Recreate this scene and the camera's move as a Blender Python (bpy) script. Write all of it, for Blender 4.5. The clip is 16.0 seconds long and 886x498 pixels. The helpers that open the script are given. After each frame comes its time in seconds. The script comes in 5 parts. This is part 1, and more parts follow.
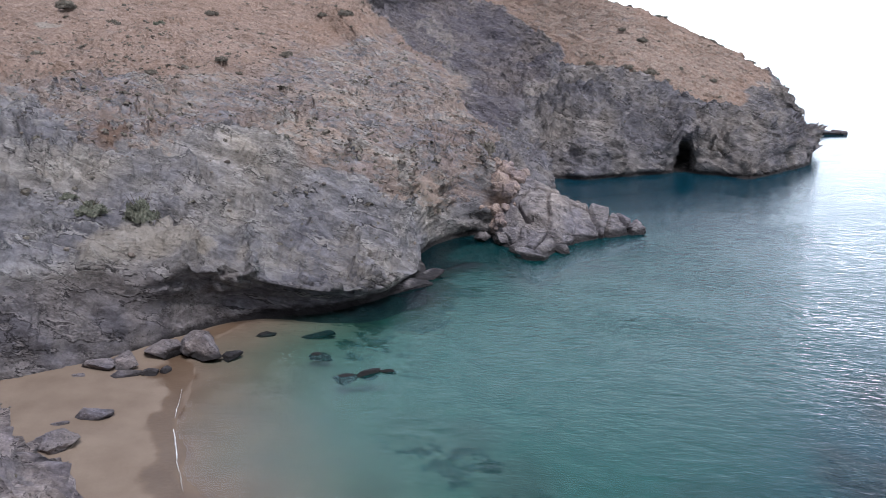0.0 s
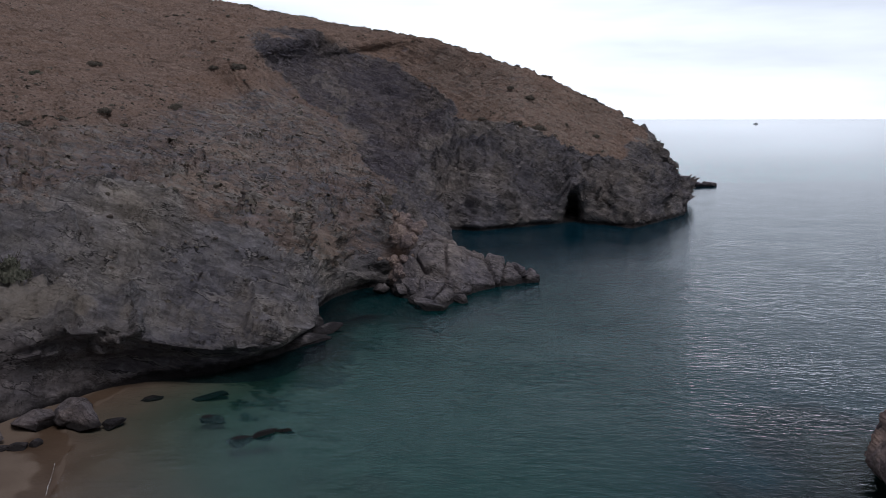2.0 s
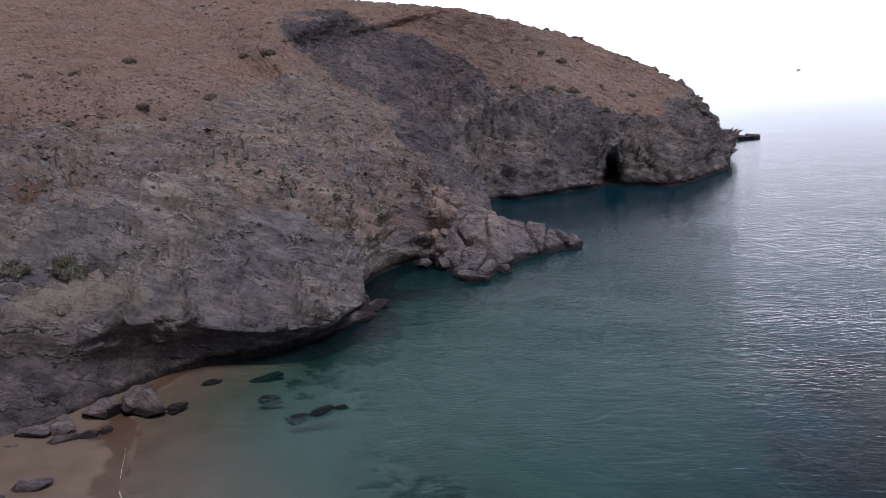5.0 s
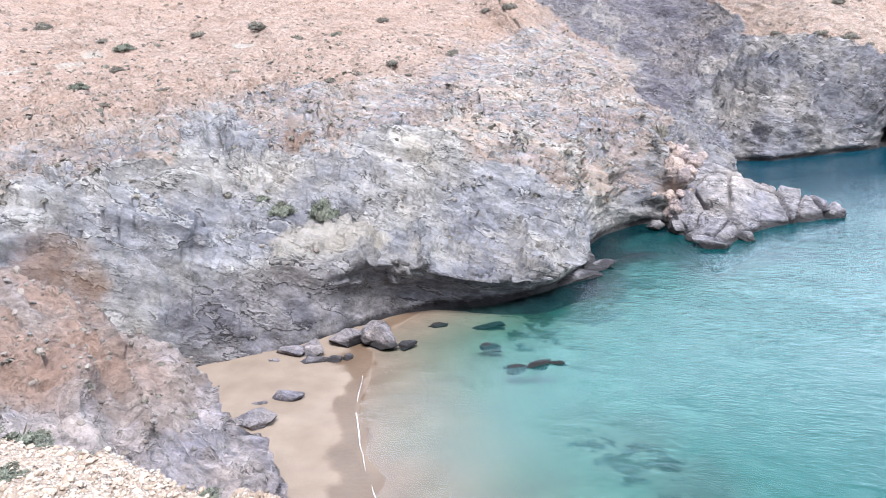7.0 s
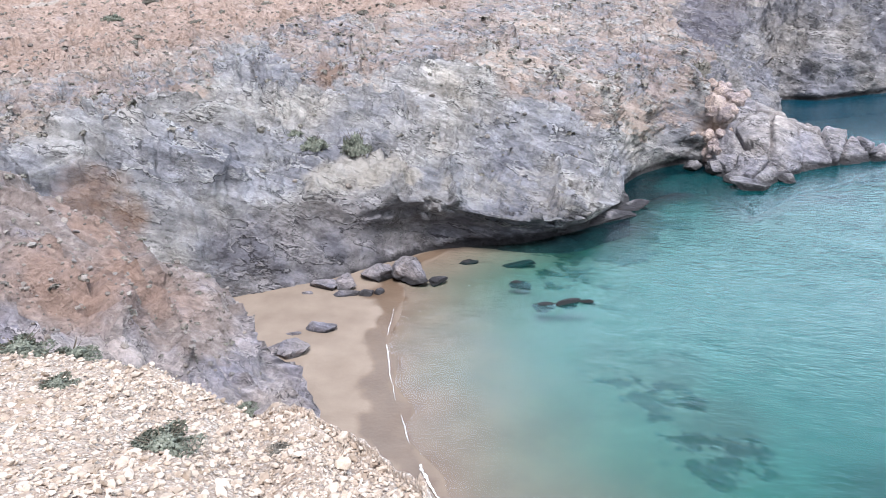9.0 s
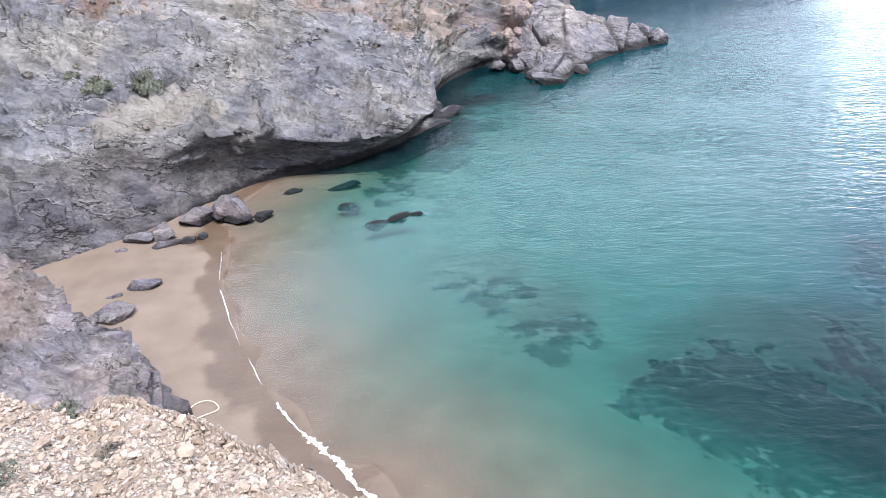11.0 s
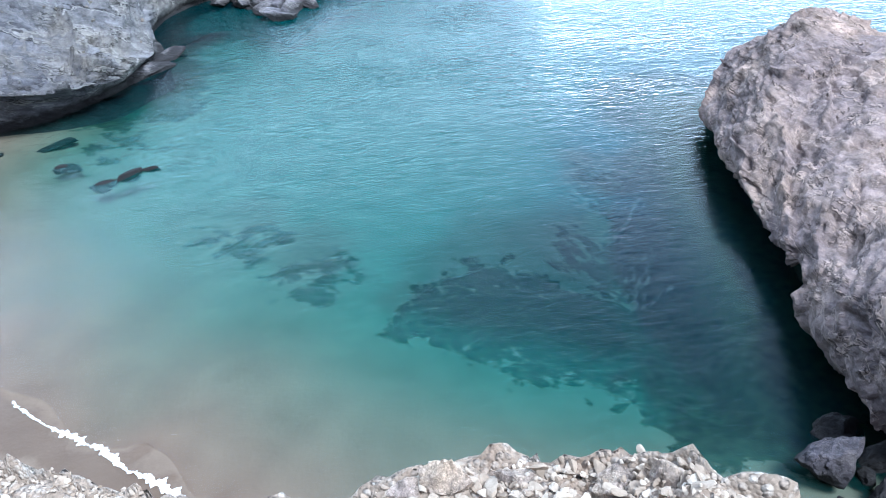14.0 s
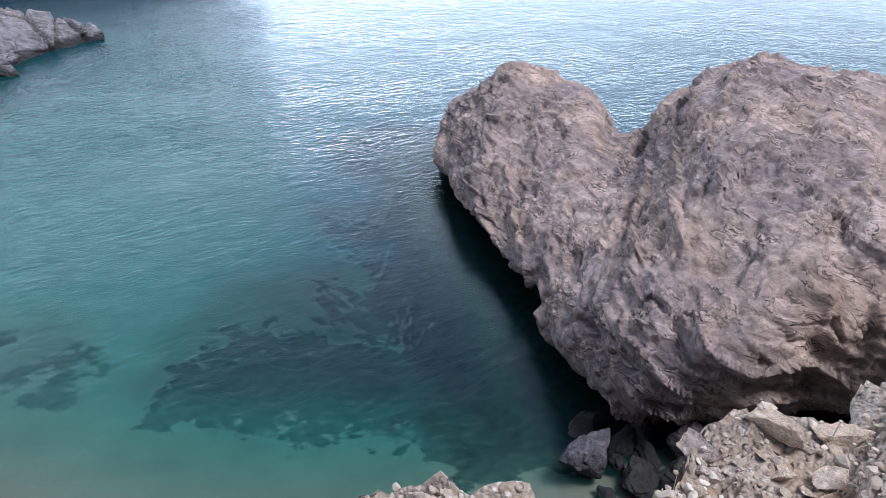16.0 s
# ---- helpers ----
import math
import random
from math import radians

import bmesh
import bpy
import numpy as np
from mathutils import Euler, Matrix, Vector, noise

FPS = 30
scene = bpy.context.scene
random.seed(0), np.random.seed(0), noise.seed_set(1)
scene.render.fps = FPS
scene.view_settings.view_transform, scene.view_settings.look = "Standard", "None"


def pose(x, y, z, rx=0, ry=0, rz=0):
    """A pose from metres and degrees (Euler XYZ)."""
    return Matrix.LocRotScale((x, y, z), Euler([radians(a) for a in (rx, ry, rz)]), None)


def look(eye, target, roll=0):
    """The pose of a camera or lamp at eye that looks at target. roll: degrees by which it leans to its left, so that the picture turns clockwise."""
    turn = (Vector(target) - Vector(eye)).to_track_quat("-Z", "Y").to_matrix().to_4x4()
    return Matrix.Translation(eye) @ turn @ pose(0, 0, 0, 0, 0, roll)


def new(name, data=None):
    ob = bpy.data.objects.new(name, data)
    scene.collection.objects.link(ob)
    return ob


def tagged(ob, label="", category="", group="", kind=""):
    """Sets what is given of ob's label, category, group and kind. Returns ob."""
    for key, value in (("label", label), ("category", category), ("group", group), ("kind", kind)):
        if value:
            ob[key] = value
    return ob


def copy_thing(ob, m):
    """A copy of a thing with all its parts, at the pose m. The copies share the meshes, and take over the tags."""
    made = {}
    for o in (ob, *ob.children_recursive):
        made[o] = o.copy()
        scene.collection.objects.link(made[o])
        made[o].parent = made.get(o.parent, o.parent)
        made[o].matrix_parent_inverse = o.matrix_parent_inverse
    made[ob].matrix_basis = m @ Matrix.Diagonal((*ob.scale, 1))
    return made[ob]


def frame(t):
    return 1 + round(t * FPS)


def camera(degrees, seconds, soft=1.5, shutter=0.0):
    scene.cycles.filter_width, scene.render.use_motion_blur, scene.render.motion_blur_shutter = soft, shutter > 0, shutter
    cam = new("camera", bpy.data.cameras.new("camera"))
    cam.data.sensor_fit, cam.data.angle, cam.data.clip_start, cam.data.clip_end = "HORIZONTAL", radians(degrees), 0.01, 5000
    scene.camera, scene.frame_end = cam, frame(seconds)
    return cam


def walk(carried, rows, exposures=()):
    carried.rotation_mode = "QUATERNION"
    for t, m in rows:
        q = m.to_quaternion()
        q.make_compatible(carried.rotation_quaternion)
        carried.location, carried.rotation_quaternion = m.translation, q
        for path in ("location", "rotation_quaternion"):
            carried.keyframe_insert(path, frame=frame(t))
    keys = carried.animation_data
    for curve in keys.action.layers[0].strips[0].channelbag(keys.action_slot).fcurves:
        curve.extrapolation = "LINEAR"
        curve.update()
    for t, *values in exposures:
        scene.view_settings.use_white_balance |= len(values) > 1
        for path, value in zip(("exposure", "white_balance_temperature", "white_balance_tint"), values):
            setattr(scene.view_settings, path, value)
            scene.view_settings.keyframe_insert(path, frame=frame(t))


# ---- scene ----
from mathutils.bvhtree import BVHTree

# ---------------------------------------------------------------- camera
cam = camera(66.15, 16.0, 0.6)
EYE_PATH = [  # seconds, x, y, z, yaw, pitch, roll
    (0, -0.01, 0.08, 18.11, 2.01, -15.36, -0.64),
    (0.5, 0.05, -0.01, 18.05, -0.57, -13.09, 0.68),
    (1, 0.11, 0.07, 18.00, -1.71, -13.04, 0.39),
    (1.5, 0.13, 0.09, 18.03, -4.07, -11.76, 0.04),
    (2, 0.10, 0.05, 18.03, -6.67, -11.00, -0.01),
    (2.5, 0.09, 0.07, 18.00, -8.87, -10.47, -0.04),
    (3, 0.14, 0.08, 18.00, -11.16, -10.27, -0.10),
    (3.2, 0.15, 0.10, 18.02, -12.36, -10.46, -0.24),
    (3.725, 0.12, 0.09, 18.04, -12.92, -11.11, -1.09),
    (4.25, 0.03, 0.04, 18.02, -10.28, -12.01, -2.58),
    (4.775, -0.06, 0.00, 17.98, -5.50, -12.86, -3.99),
    (5.3, -0.05, 0.02, 17.92, 0.36, -13.35, -4.59),
    (5.5, -0.01, 0.06, 17.88, 3.23, -13.45, -4.56),
    (6, 0.09, -0.00, 17.91, 8.72, -14.08, -4.56),
    (6.5, 0.06, 0.00, 17.98, 12.77, -14.46, -5.14),
    (7, 0.06, 0.08, 17.97, 16.68, -15.14, -5.71),
    (7.5, 0.04, 0.08, 17.93, 18.80, -15.55, -5.01),
    (8, 0.02, 0.06, 17.89, 19.36, -16.74, -4.39),
    (8.5, 0.06, 0.03, 17.89, 19.82, -18.02, -4.47),
    (9, 0.11, -0.03, 17.91, 19.98, -20.03, -5.72),
    (9.5, 0.16, 0.12, 18.06, 14.09, -22.06, -5.62),
    (9.7, 0.13, 0.13, 18.05, 12.11, -23.82, -6.61),
    (10.225, 0.14, 0.19, 18.09, 8.38, -25.88, -7.29),
    (10.75, 0.15, 0.20, 18.06, 6.18, -27.64, -8.10),
    (11.275, 0.15, 0.19, 18.01, 4.79, -29.34, -8.81),
    (11.8, 0.15, 0.19, 18.00, 3.53, -31.20, -9.18),
    (12, 0.14, 0.22, 18.01, 3.69, -33.52, -9.50),
    (12.5, 0.15, 0.21, 18.05, 1.14, -34.56, -9.38),
    (13, 0.10, 0.25, 18.02, -4.57, -35.73, -7.40),
    (13.5, 0.13, 0.25, 18.01, -11.46, -35.62, -4.61),
    (14, 0.17, 0.25, 18.02, -17.75, -35.83, -3.40),
    (14.5, 0.25, 0.24, 18.01, -22.38, -35.18, -1.52),
    (15, 0.29, 0.23, 18.02, -28.09, -34.21, 0.80),
    (15.5, 0.32, 0.22, 18.02, -36.22, -34.40, 0.98),
    (16, 0.25, 0.15, 18.06, -41.73, -31.49, 2.10),
]


def view(x, y, z, yaw, pitch, roll):
    return Matrix.Translation((x, y, z)) @ pose(0, 0, 0, 0, 0, yaw) @ pose(0, 0, 0, 90 + pitch) @ pose(0, 0, 0, 0, 0, roll)


walk(cam, [(r[0], view(*r[1:])) for r in EYE_PATH],
     exposures=[(0, 0.13, 5850, 14), (0.5, -0.54, 5850, 14), (1, -1.36, 5900, 15), (1.5, -1.48, 6050, 17), (2, -1.63, 6050, 17), (2.5, -1.64, 6000, 16), (3.2, -1.52, 6000, 16), (5.3, -0.64, 6150, 25), (5.5, -0.38, 6150, 25), (6, 0.33, 5950, 20), (6.5, 1.05, 5900, 15), (7, 1.48, 5700, 10), (8, 1.38, 5680, 10), (9, 1.22, 5680, 10), (9.7, 1.3, 5750, 10), (11.8, 1.05, 5700, 13), (12.1, 1.12, 5650, 12), (12.5, 1.12, 5450, 9), (13.5, 1.12, 5000, 3), (14.5, 1.09, 5000, 3), (15.2, 1.12, 5200, 6), (15.5, 1.03, 5300, 8), (16, 0.49, 5500, 11)])

# ---------------------------------------------------------------- sky and sun
SUN_ELEV, SUN_AZ = 62.0, 148.0   # degrees, azimuth clockwise from +y
world = bpy.data.worlds.new("overcast_sky")
scene.world = world
world.use_nodes = True
wn = world.node_tree
wn.nodes.clear()
w_out = wn.nodes.new("ShaderNodeOutputWorld")
w_bg = wn.nodes.new("ShaderNodeBackground")
w_sky = wn.nodes.new("ShaderNodeTexSky")
w_sky.sky_type, w_sky.sun_disc = "NISHITA", False
w_sky.sun_elevation, w_sky.sun_rotation = radians(SUN_ELEV), radians(SUN_AZ)
w_sky.air_density, w_sky.dust_density, w_sky.ozone_density = 1.0, 4.0, 1.0
w_co = wn.nodes.new("ShaderNodeTexCoord")
w_map = wn.nodes.new("ShaderNodeMapping")
w_map.inputs["Scale"].default_value = (1.0, 1.0, 7.0)
w_noise = wn.nodes.new("ShaderNodeTexNoise")
w_noise.inputs["Scale"].default_value, w_noise.inputs["Detail"].default_value = 1.6, 6
w_sep = wn.nodes.new("ShaderNodeSeparateXYZ")
w_haze = wn.nodes.new("ShaderNodeMapRange")        # bright haze low over the sea, thinning upwards
w_haze.interpolation_type = "SMOOTHSTEP"
w_haze.inputs["From Min"].default_value, w_haze.inputs["From Max"].default_value = 0.9, 0.1
w_wisp = wn.nodes.new("ShaderNodeMapRange")        # gaps of blue between thin cloud
w_wisp.inputs["From Min"].default_value, w_wisp.inputs["From Max"].default_value = 0.42, 0.72
w_wisp.inputs["To Max"].default_value = -0.4
w_add = wn.nodes.new("ShaderNodeMath")
w_add.operation, w_add.use_clamp = "ADD", True
w_mix = wn.nodes.new("ShaderNodeMix")
w_mix.data_type = "RGBA"
w_mix.inputs[7].default_value = (21.2, 22.9, 23.8, 1)
w_dot = wn.nodes.new("ShaderNodeVectorMath")
w_dot.operation = "DOT_PRODUCT"
w_dot.inputs[1].default_value = (0.82 * math.sin(radians(4)), 0.82 * math.cos(radians(4)), 0.57)
w_glow = wn.nodes.new("ShaderNodeMapRange")        # brighter thin cloud over the hill and the open sea
w_glow.inputs["From Min"].default_value, w_glow.inputs["From Max"].default_value = 0.5, 1.0
w_glow.inputs["To Min"].default_value, w_glow.inputs["To Max"].default_value = 0.5, 1.9
w_low = wn.nodes.new("ShaderNodeMapRange")         # the brightest haze lies along the horizon
w_low.interpolation_type = "SMOOTHSTEP"
w_low.inputs["From Min"].default_value, w_low.inputs["From Max"].default_value = 0.26, 0.04
w_low.inputs["To Min"].default_value, w_low.inputs["To Max"].default_value = 0.0, 0.75
w_both = wn.nodes.new("ShaderNodeMath")
w_both.operation = "ADD"
w_mul = wn.nodes.new("ShaderNodeMix")
w_mul.data_type, w_mul.blend_type = "RGBA", "MULTIPLY"
w_mul.inputs[0].default_value = 1.0
for a_, b_ in ((w_co.outputs["Generated"], w_map.inputs["Vector"]), (w_map.outputs["Vector"], w_noise.inputs["Vector"]), (w_co.outputs["Generated"], w_sep.inputs[0]),
               (w_sep.outputs["Z"], w_haze.inputs["Value"]), (w_noise.outputs["Fac"], w_wisp.inputs["Value"]), (w_haze.outputs["Result"], w_add.inputs[0]),
               (w_wisp.outputs["Result"], w_add.inputs[1]), (w_add.outputs[0], w_mix.inputs[0]), (w_sky.outputs["Color"], w_mix.inputs[6]), (w_co.outputs["Generated"], w_dot.inputs[0]),
               (w_dot.outputs["Value"], w_glow.inputs["Value"]), (w_mix.outputs[2], w_mul.inputs[6]), (w_sep.outputs["Z"], w_low.inputs["Value"]), (w_glow.outputs["Result"], w_both.inputs[0]), (w_low.outputs["Result"], w_both.inputs[1]), (w_both.outputs[0], w_mul.inputs[7]), (w_mul.outputs[2], w_bg.inputs["Color"])):
    wn.links.new(a_, b_)
w_bg.inputs["Strength"].default_value = 0.09
wn.links.new(w_bg.outputs["Background"], w_out.inputs["Surface"])

sun = new("sun", bpy.data.lights.new("sun", "SUN"))
sun.data.energy, sun.data.angle, sun.data.color = 3.2, radians(22), (1.0, 0.97, 0.93)
_az, _el = radians(SUN_AZ), radians(SUN_ELEV)
sun.matrix_world = look((0, 0, 0), (-math.sin(_az) * math.cos(_el), -math.cos(_az) * math.cos(_el), -math.sin(_el)))
sun.location = (0, 0, 120)


# ---------------------------------------------------------------- numeric helpers
def _hash(ix, iy, iz, seed):
    h = (ix.astype(np.int64) * 374761393 + iy.astype(np.int64) * 668265263 + iz.astype(np.int64) * 2147483647 + seed * 974711) & 0xFFFFFFFF
    h = ((h ^ (h >> 13)) * 1274126177) & 0xFFFFFFFF
    return ((h ^ (h >> 16)) & 0xFFFF) / 65535.0 * 2 - 1


def vnoise(p, seed=0):
    """Smooth noise of points (n, 3), about -1 to 1."""
    i = np.floor(p)
    f = p - i
    f = f * f * f * (f * (f * 6 - 15) + 10)
    x, y, z = i.T
    out = 0
    for a in (0, 1):
        for b in (0, 1):
            for c in (0, 1):
                wgt = (f[:, 0] if a else 1 - f[:, 0]) * (f[:, 1] if b else 1 - f[:, 1]) * (f[:, 2] if c else 1 - f[:, 2])
                out = out + wgt * _hash(x + a, y + b, z + c, seed)
    return out


def fbm(p, octaves=4, seed=0, gain=0.5):
    total, amp = 0, 1.0
    for k in range(octaves):
        total = total + amp * vnoise(p * 2.03 ** k + 17.3 * k, seed + k)
        amp *= gain
    return total


def ridged(p, octaves=4, seed=0, gain=0.5):
    total, amp = 0, 1.0
    for k in range(octaves):
        total = total + amp * (1 - 2 * np.abs(vnoise(p * 2.1 ** k + 9.1 * k, seed + k)))
        amp *= gain
    return total


def facets(p, seed=0):
    """Flat, tilted faces with sharp steps between them, one to each random cell; about -1 to 1."""
    base = np.floor(p)
    best, cell, rel = np.full(len(p), 1e9), base.copy(), p * 0
    for a in (-1, 0, 1):
        for b in (-1, 0, 1):
            for c in (-1, 0, 1):
                q = base + np.array([a, b, c])
                x, y, z = q.T
                off = p - q - np.stack([0.5 + 0.45 * _hash(x, y, z, seed + n) for n in (1, 2, 3)], 1)
                d = (off * off).sum(1)
                win = d < best
                best[win], cell[win], rel[win] = d[win], q[win], off[win]
    x, y, z = cell.T
    tilt = np.stack([_hash(x, y, z, seed + n) for n in (5, 6, 7)], 1)
    return 0.6 * _hash(x, y, z, seed + 4) + 0.7 * (tilt * rel).sum(1)


def smooth(a, b, x):
    t = np.clip((x - a) / (b - a), 0, 1)
    return t * t * (3 - 2 * t)


def pol(b, r, z):
    """A place from bearing (degrees clockwise from +y), range and height, about the lookout."""
    return (r * math.sin(radians(b)), r * math.cos(radians(b)), z)


def spline(points, counts, pull=1.0):
    """Catmull-Rom through rows of points (n, ...), with counts[k] steps on stretch k."""
    p = np.concatenate([2 * points[:1] - points[1:2], points, 2 * points[-1:] - points[-2:-1]])
    out = []
    for k, n in enumerate(counts):
        a, b, c, d = p[k:k + 4]
        for j in range(n + (k == len(counts) - 1)):
            t = j / n
            ta, tb = 0.5 * pull * (c - a), 0.5 * pull * (d - b)
            out.append((2 * t ** 3 - 3 * t * t + 1) * b + (t ** 3 - 2 * t * t + t) * ta + (3 * t * t - 2 * t ** 3) * c + (t ** 3 - t * t) * tb)
    return np.array(out)


def loft(stations, res, most=60):
    """A grid through stations (rows of levels of places); steps near res times the range. Gives the grid (m, n, 3) and its level numbers (n,)."""
    s = np.array(stations, float)
    far = np.hypot(s[..., 0], s[..., 1]) * res + 0.03
    du = np.linalg.norm(np.diff(s, axis=0), axis=2) / np.minimum(far[1:], far[:-1])
    dv = np.linalg.norm(np.diff(s, axis=1), axis=2) / np.minimum(far[:, 1:], far[:, :-1])
    nu = np.clip(np.median(du, axis=1), 3, most).astype(int)
    nv = np.clip(np.median(dv, axis=0), 3, most * 2).astype(int)
    g = spline(s, nu, 0.75)
    g = np.swapaxes(spline(np.swapaxes(g, 0, 1), nv, 0.8), 0, 1)
    level = np.concatenate([k + np.arange(n + (k == len(nv) - 1)) / n for k, n in enumerate(nv)])
    along = np.concatenate([k + np.arange(n + (k == len(nu) - 1)) / n for k, n in enumerate(nu)])
    return g, level, along


def grid_normals(g):
    n = np.cross(np.gradient(g, axis=0), np.gradient(g, axis=1))
    return n / np.maximum(np.linalg.norm(n, axis=2, keepdims=True), 1e-9)


def even_normals(g, rounds=14):
    """Normals of the broad form of a grid, smoothed over its neighbours."""
    n = grid_normals(g)
    for _ in range(rounds):
        q = np.pad(n, ((2, 2), (2, 2), (0, 0)), mode="edge")
        n = (q[2:-2, 2:-2] + q[:-4, 2:-2] + q[4:, 2:-2] + q[2:-2, :-4] + q[2:-2, 4:]) / 5
    return n / np.maximum(np.linalg.norm(n, axis=2, keepdims=True), 1e-9)


def grid_faces(m, n, flip=False):
    i = np.arange(m * n).reshape(m, n)
    q = np.stack([i[:-1, :-1], i[1:, :-1], i[1:, 1:], i[:-1, 1:]], -1).reshape(-1, 4)
    return q[:, ::-1] if flip else q


def mesh_from(name, verts, faces, material, attrs=(), smooth_shade=True):
    me = bpy.data.meshes.new(name)
    me.from_pydata(verts.tolist(), [], faces.tolist())
    if smooth_shade:
        me.polygons.foreach_set("use_smooth", np.ones(len(me.polygons), bool))
    for key, values in attrs:
        at = me.attributes.new(key, "FLOAT", "POINT")
        at.data.foreach_set("value", np.asarray(values, np.float32).ravel())
    me.materials.append(material)
    me.update()
    return me


def sharpen(me, degrees):
    """Mark the edges between faces that meet at more than so many degrees as sharp."""
    bm = bmesh.new()
    bm.from_mesh(me)
    limit = radians(degrees)
    flags = np.array([len(e.link_faces) != 2 or e.calc_face_angle(0.0) > limit for e in bm.edges])
    bm.free()
    me.attributes.new("sharp_edge", "BOOLEAN", "EDGE").data.foreach_set("value", flags)


# ---------------------------------------------------------------- materials
class Nodes:
    """A short hand for node materials."""

    def __init__(self, name):
        self.m = bpy.data.materials.new(name)
        self.m.use_nodes = True
        self.t = self.m.node_tree
        self.t.nodes.clear()
        self.out = self.t.nodes.new("ShaderNodeOutputMaterial")
        self.pos = self.t.nodes.new("ShaderNodeNewGeometry").outputs["Position"]

    def n(self, kind, **inputs):
        node = self.t.nodes.new(kind)
        for key, value in inputs.items():
            self.put(node.inputs[key.replace("_", " ")], value)
        return node

    def put(self, socket, value):
        if isinstance(value, bpy.types.NodeSocket):
            self.t.links.new(value, socket)
        else:
            socket.default_value = value

    def scaled(self, sx, sy, sz, rx=0, ry=0, rz=0, vec=None):
        turn = self.n("ShaderNodeMapping", Vector=vec or self.pos, Rotation=(radians(rx), radians(ry), radians(rz)))
        node = self.n("ShaderNodeMapping", Vector=turn.outputs["Vector"], Scale=(sx, sy, sz))
        return node.outputs["Vector"]

    def noise(self, scale, detail=5, rough=0.55, vec=None, warp=0.0):
        return self.n("ShaderNodeTexNoise", Vector=vec or self.pos, Scale=scale, Detail=detail, Roughness=rough, Distortion=warp).outputs["Fac"]

    def cells(self, scale, vec=None, feature="F1", out="Distance"):
        node = self.n("ShaderNodeTexVoronoi", Vector=vec or self.pos, Scale=scale)
        node.feature = feature
        return node.outputs[out]

    def attr(self, name):
        node = self.n("ShaderNodeAttribute")
        node.attribute_name = name
        return node.outputs["Fac"]

    def ramp(self, fac, *stops):
        node = self.n("ShaderNodeValToRGB", Fac=fac)
        e = node.color_ramp.elements
        while len(e) < len(stops):
            e.new(0.5)
        for el, (at, col) in zip(e, stops):
            el.position, el.color = at, (*(col if isinstance(col, tuple) else (col,) * 3), 1)
        return node.outputs["Color"]

    def mix(self, fac, a, b, how="MIX"):
        node = self.n("ShaderNodeMix")
        node.data_type, node.blend_type = "RGBA", how
        self.put(node.inputs[0], fac)
        self.put(node.inputs[6], (*a, 1) if isinstance(a, tuple) else a)
        self.put(node.inputs[7], (*b, 1) if isinstance(b, tuple) else b)
        return node.outputs[2]

    def math(self, how, a, b=0.0):
        node = self.n("ShaderNodeMath")
        node.operation = how
        self.put(node.inputs[0], a)
        self.put(node.inputs[1], b)
        return node.outputs[0]

    def bump(self, height, strength=0.5, dist=0.1, normal=None):
        node = self.n("ShaderNodeBump", Height=height, Strength=strength, Distance=dist)
        if normal:
            self.put(node.inputs["Normal"], normal)
        return node.outputs["Normal"]

    def surface(self, color, rough=0.9, normal=None, spec=0.3):
        b = self.n("ShaderNodeBsdfPrincipled", Base_Color=(*color, 1) if isinstance(color, tuple) else color, Roughness=rough)
        b.inputs["Specular IOR Level"].default_value = spec
        if normal:
            self.put(b.inputs["Normal"], normal)
        self.t.links.new(b.outputs[0], self.out.inputs["Surface"])
        return self.m


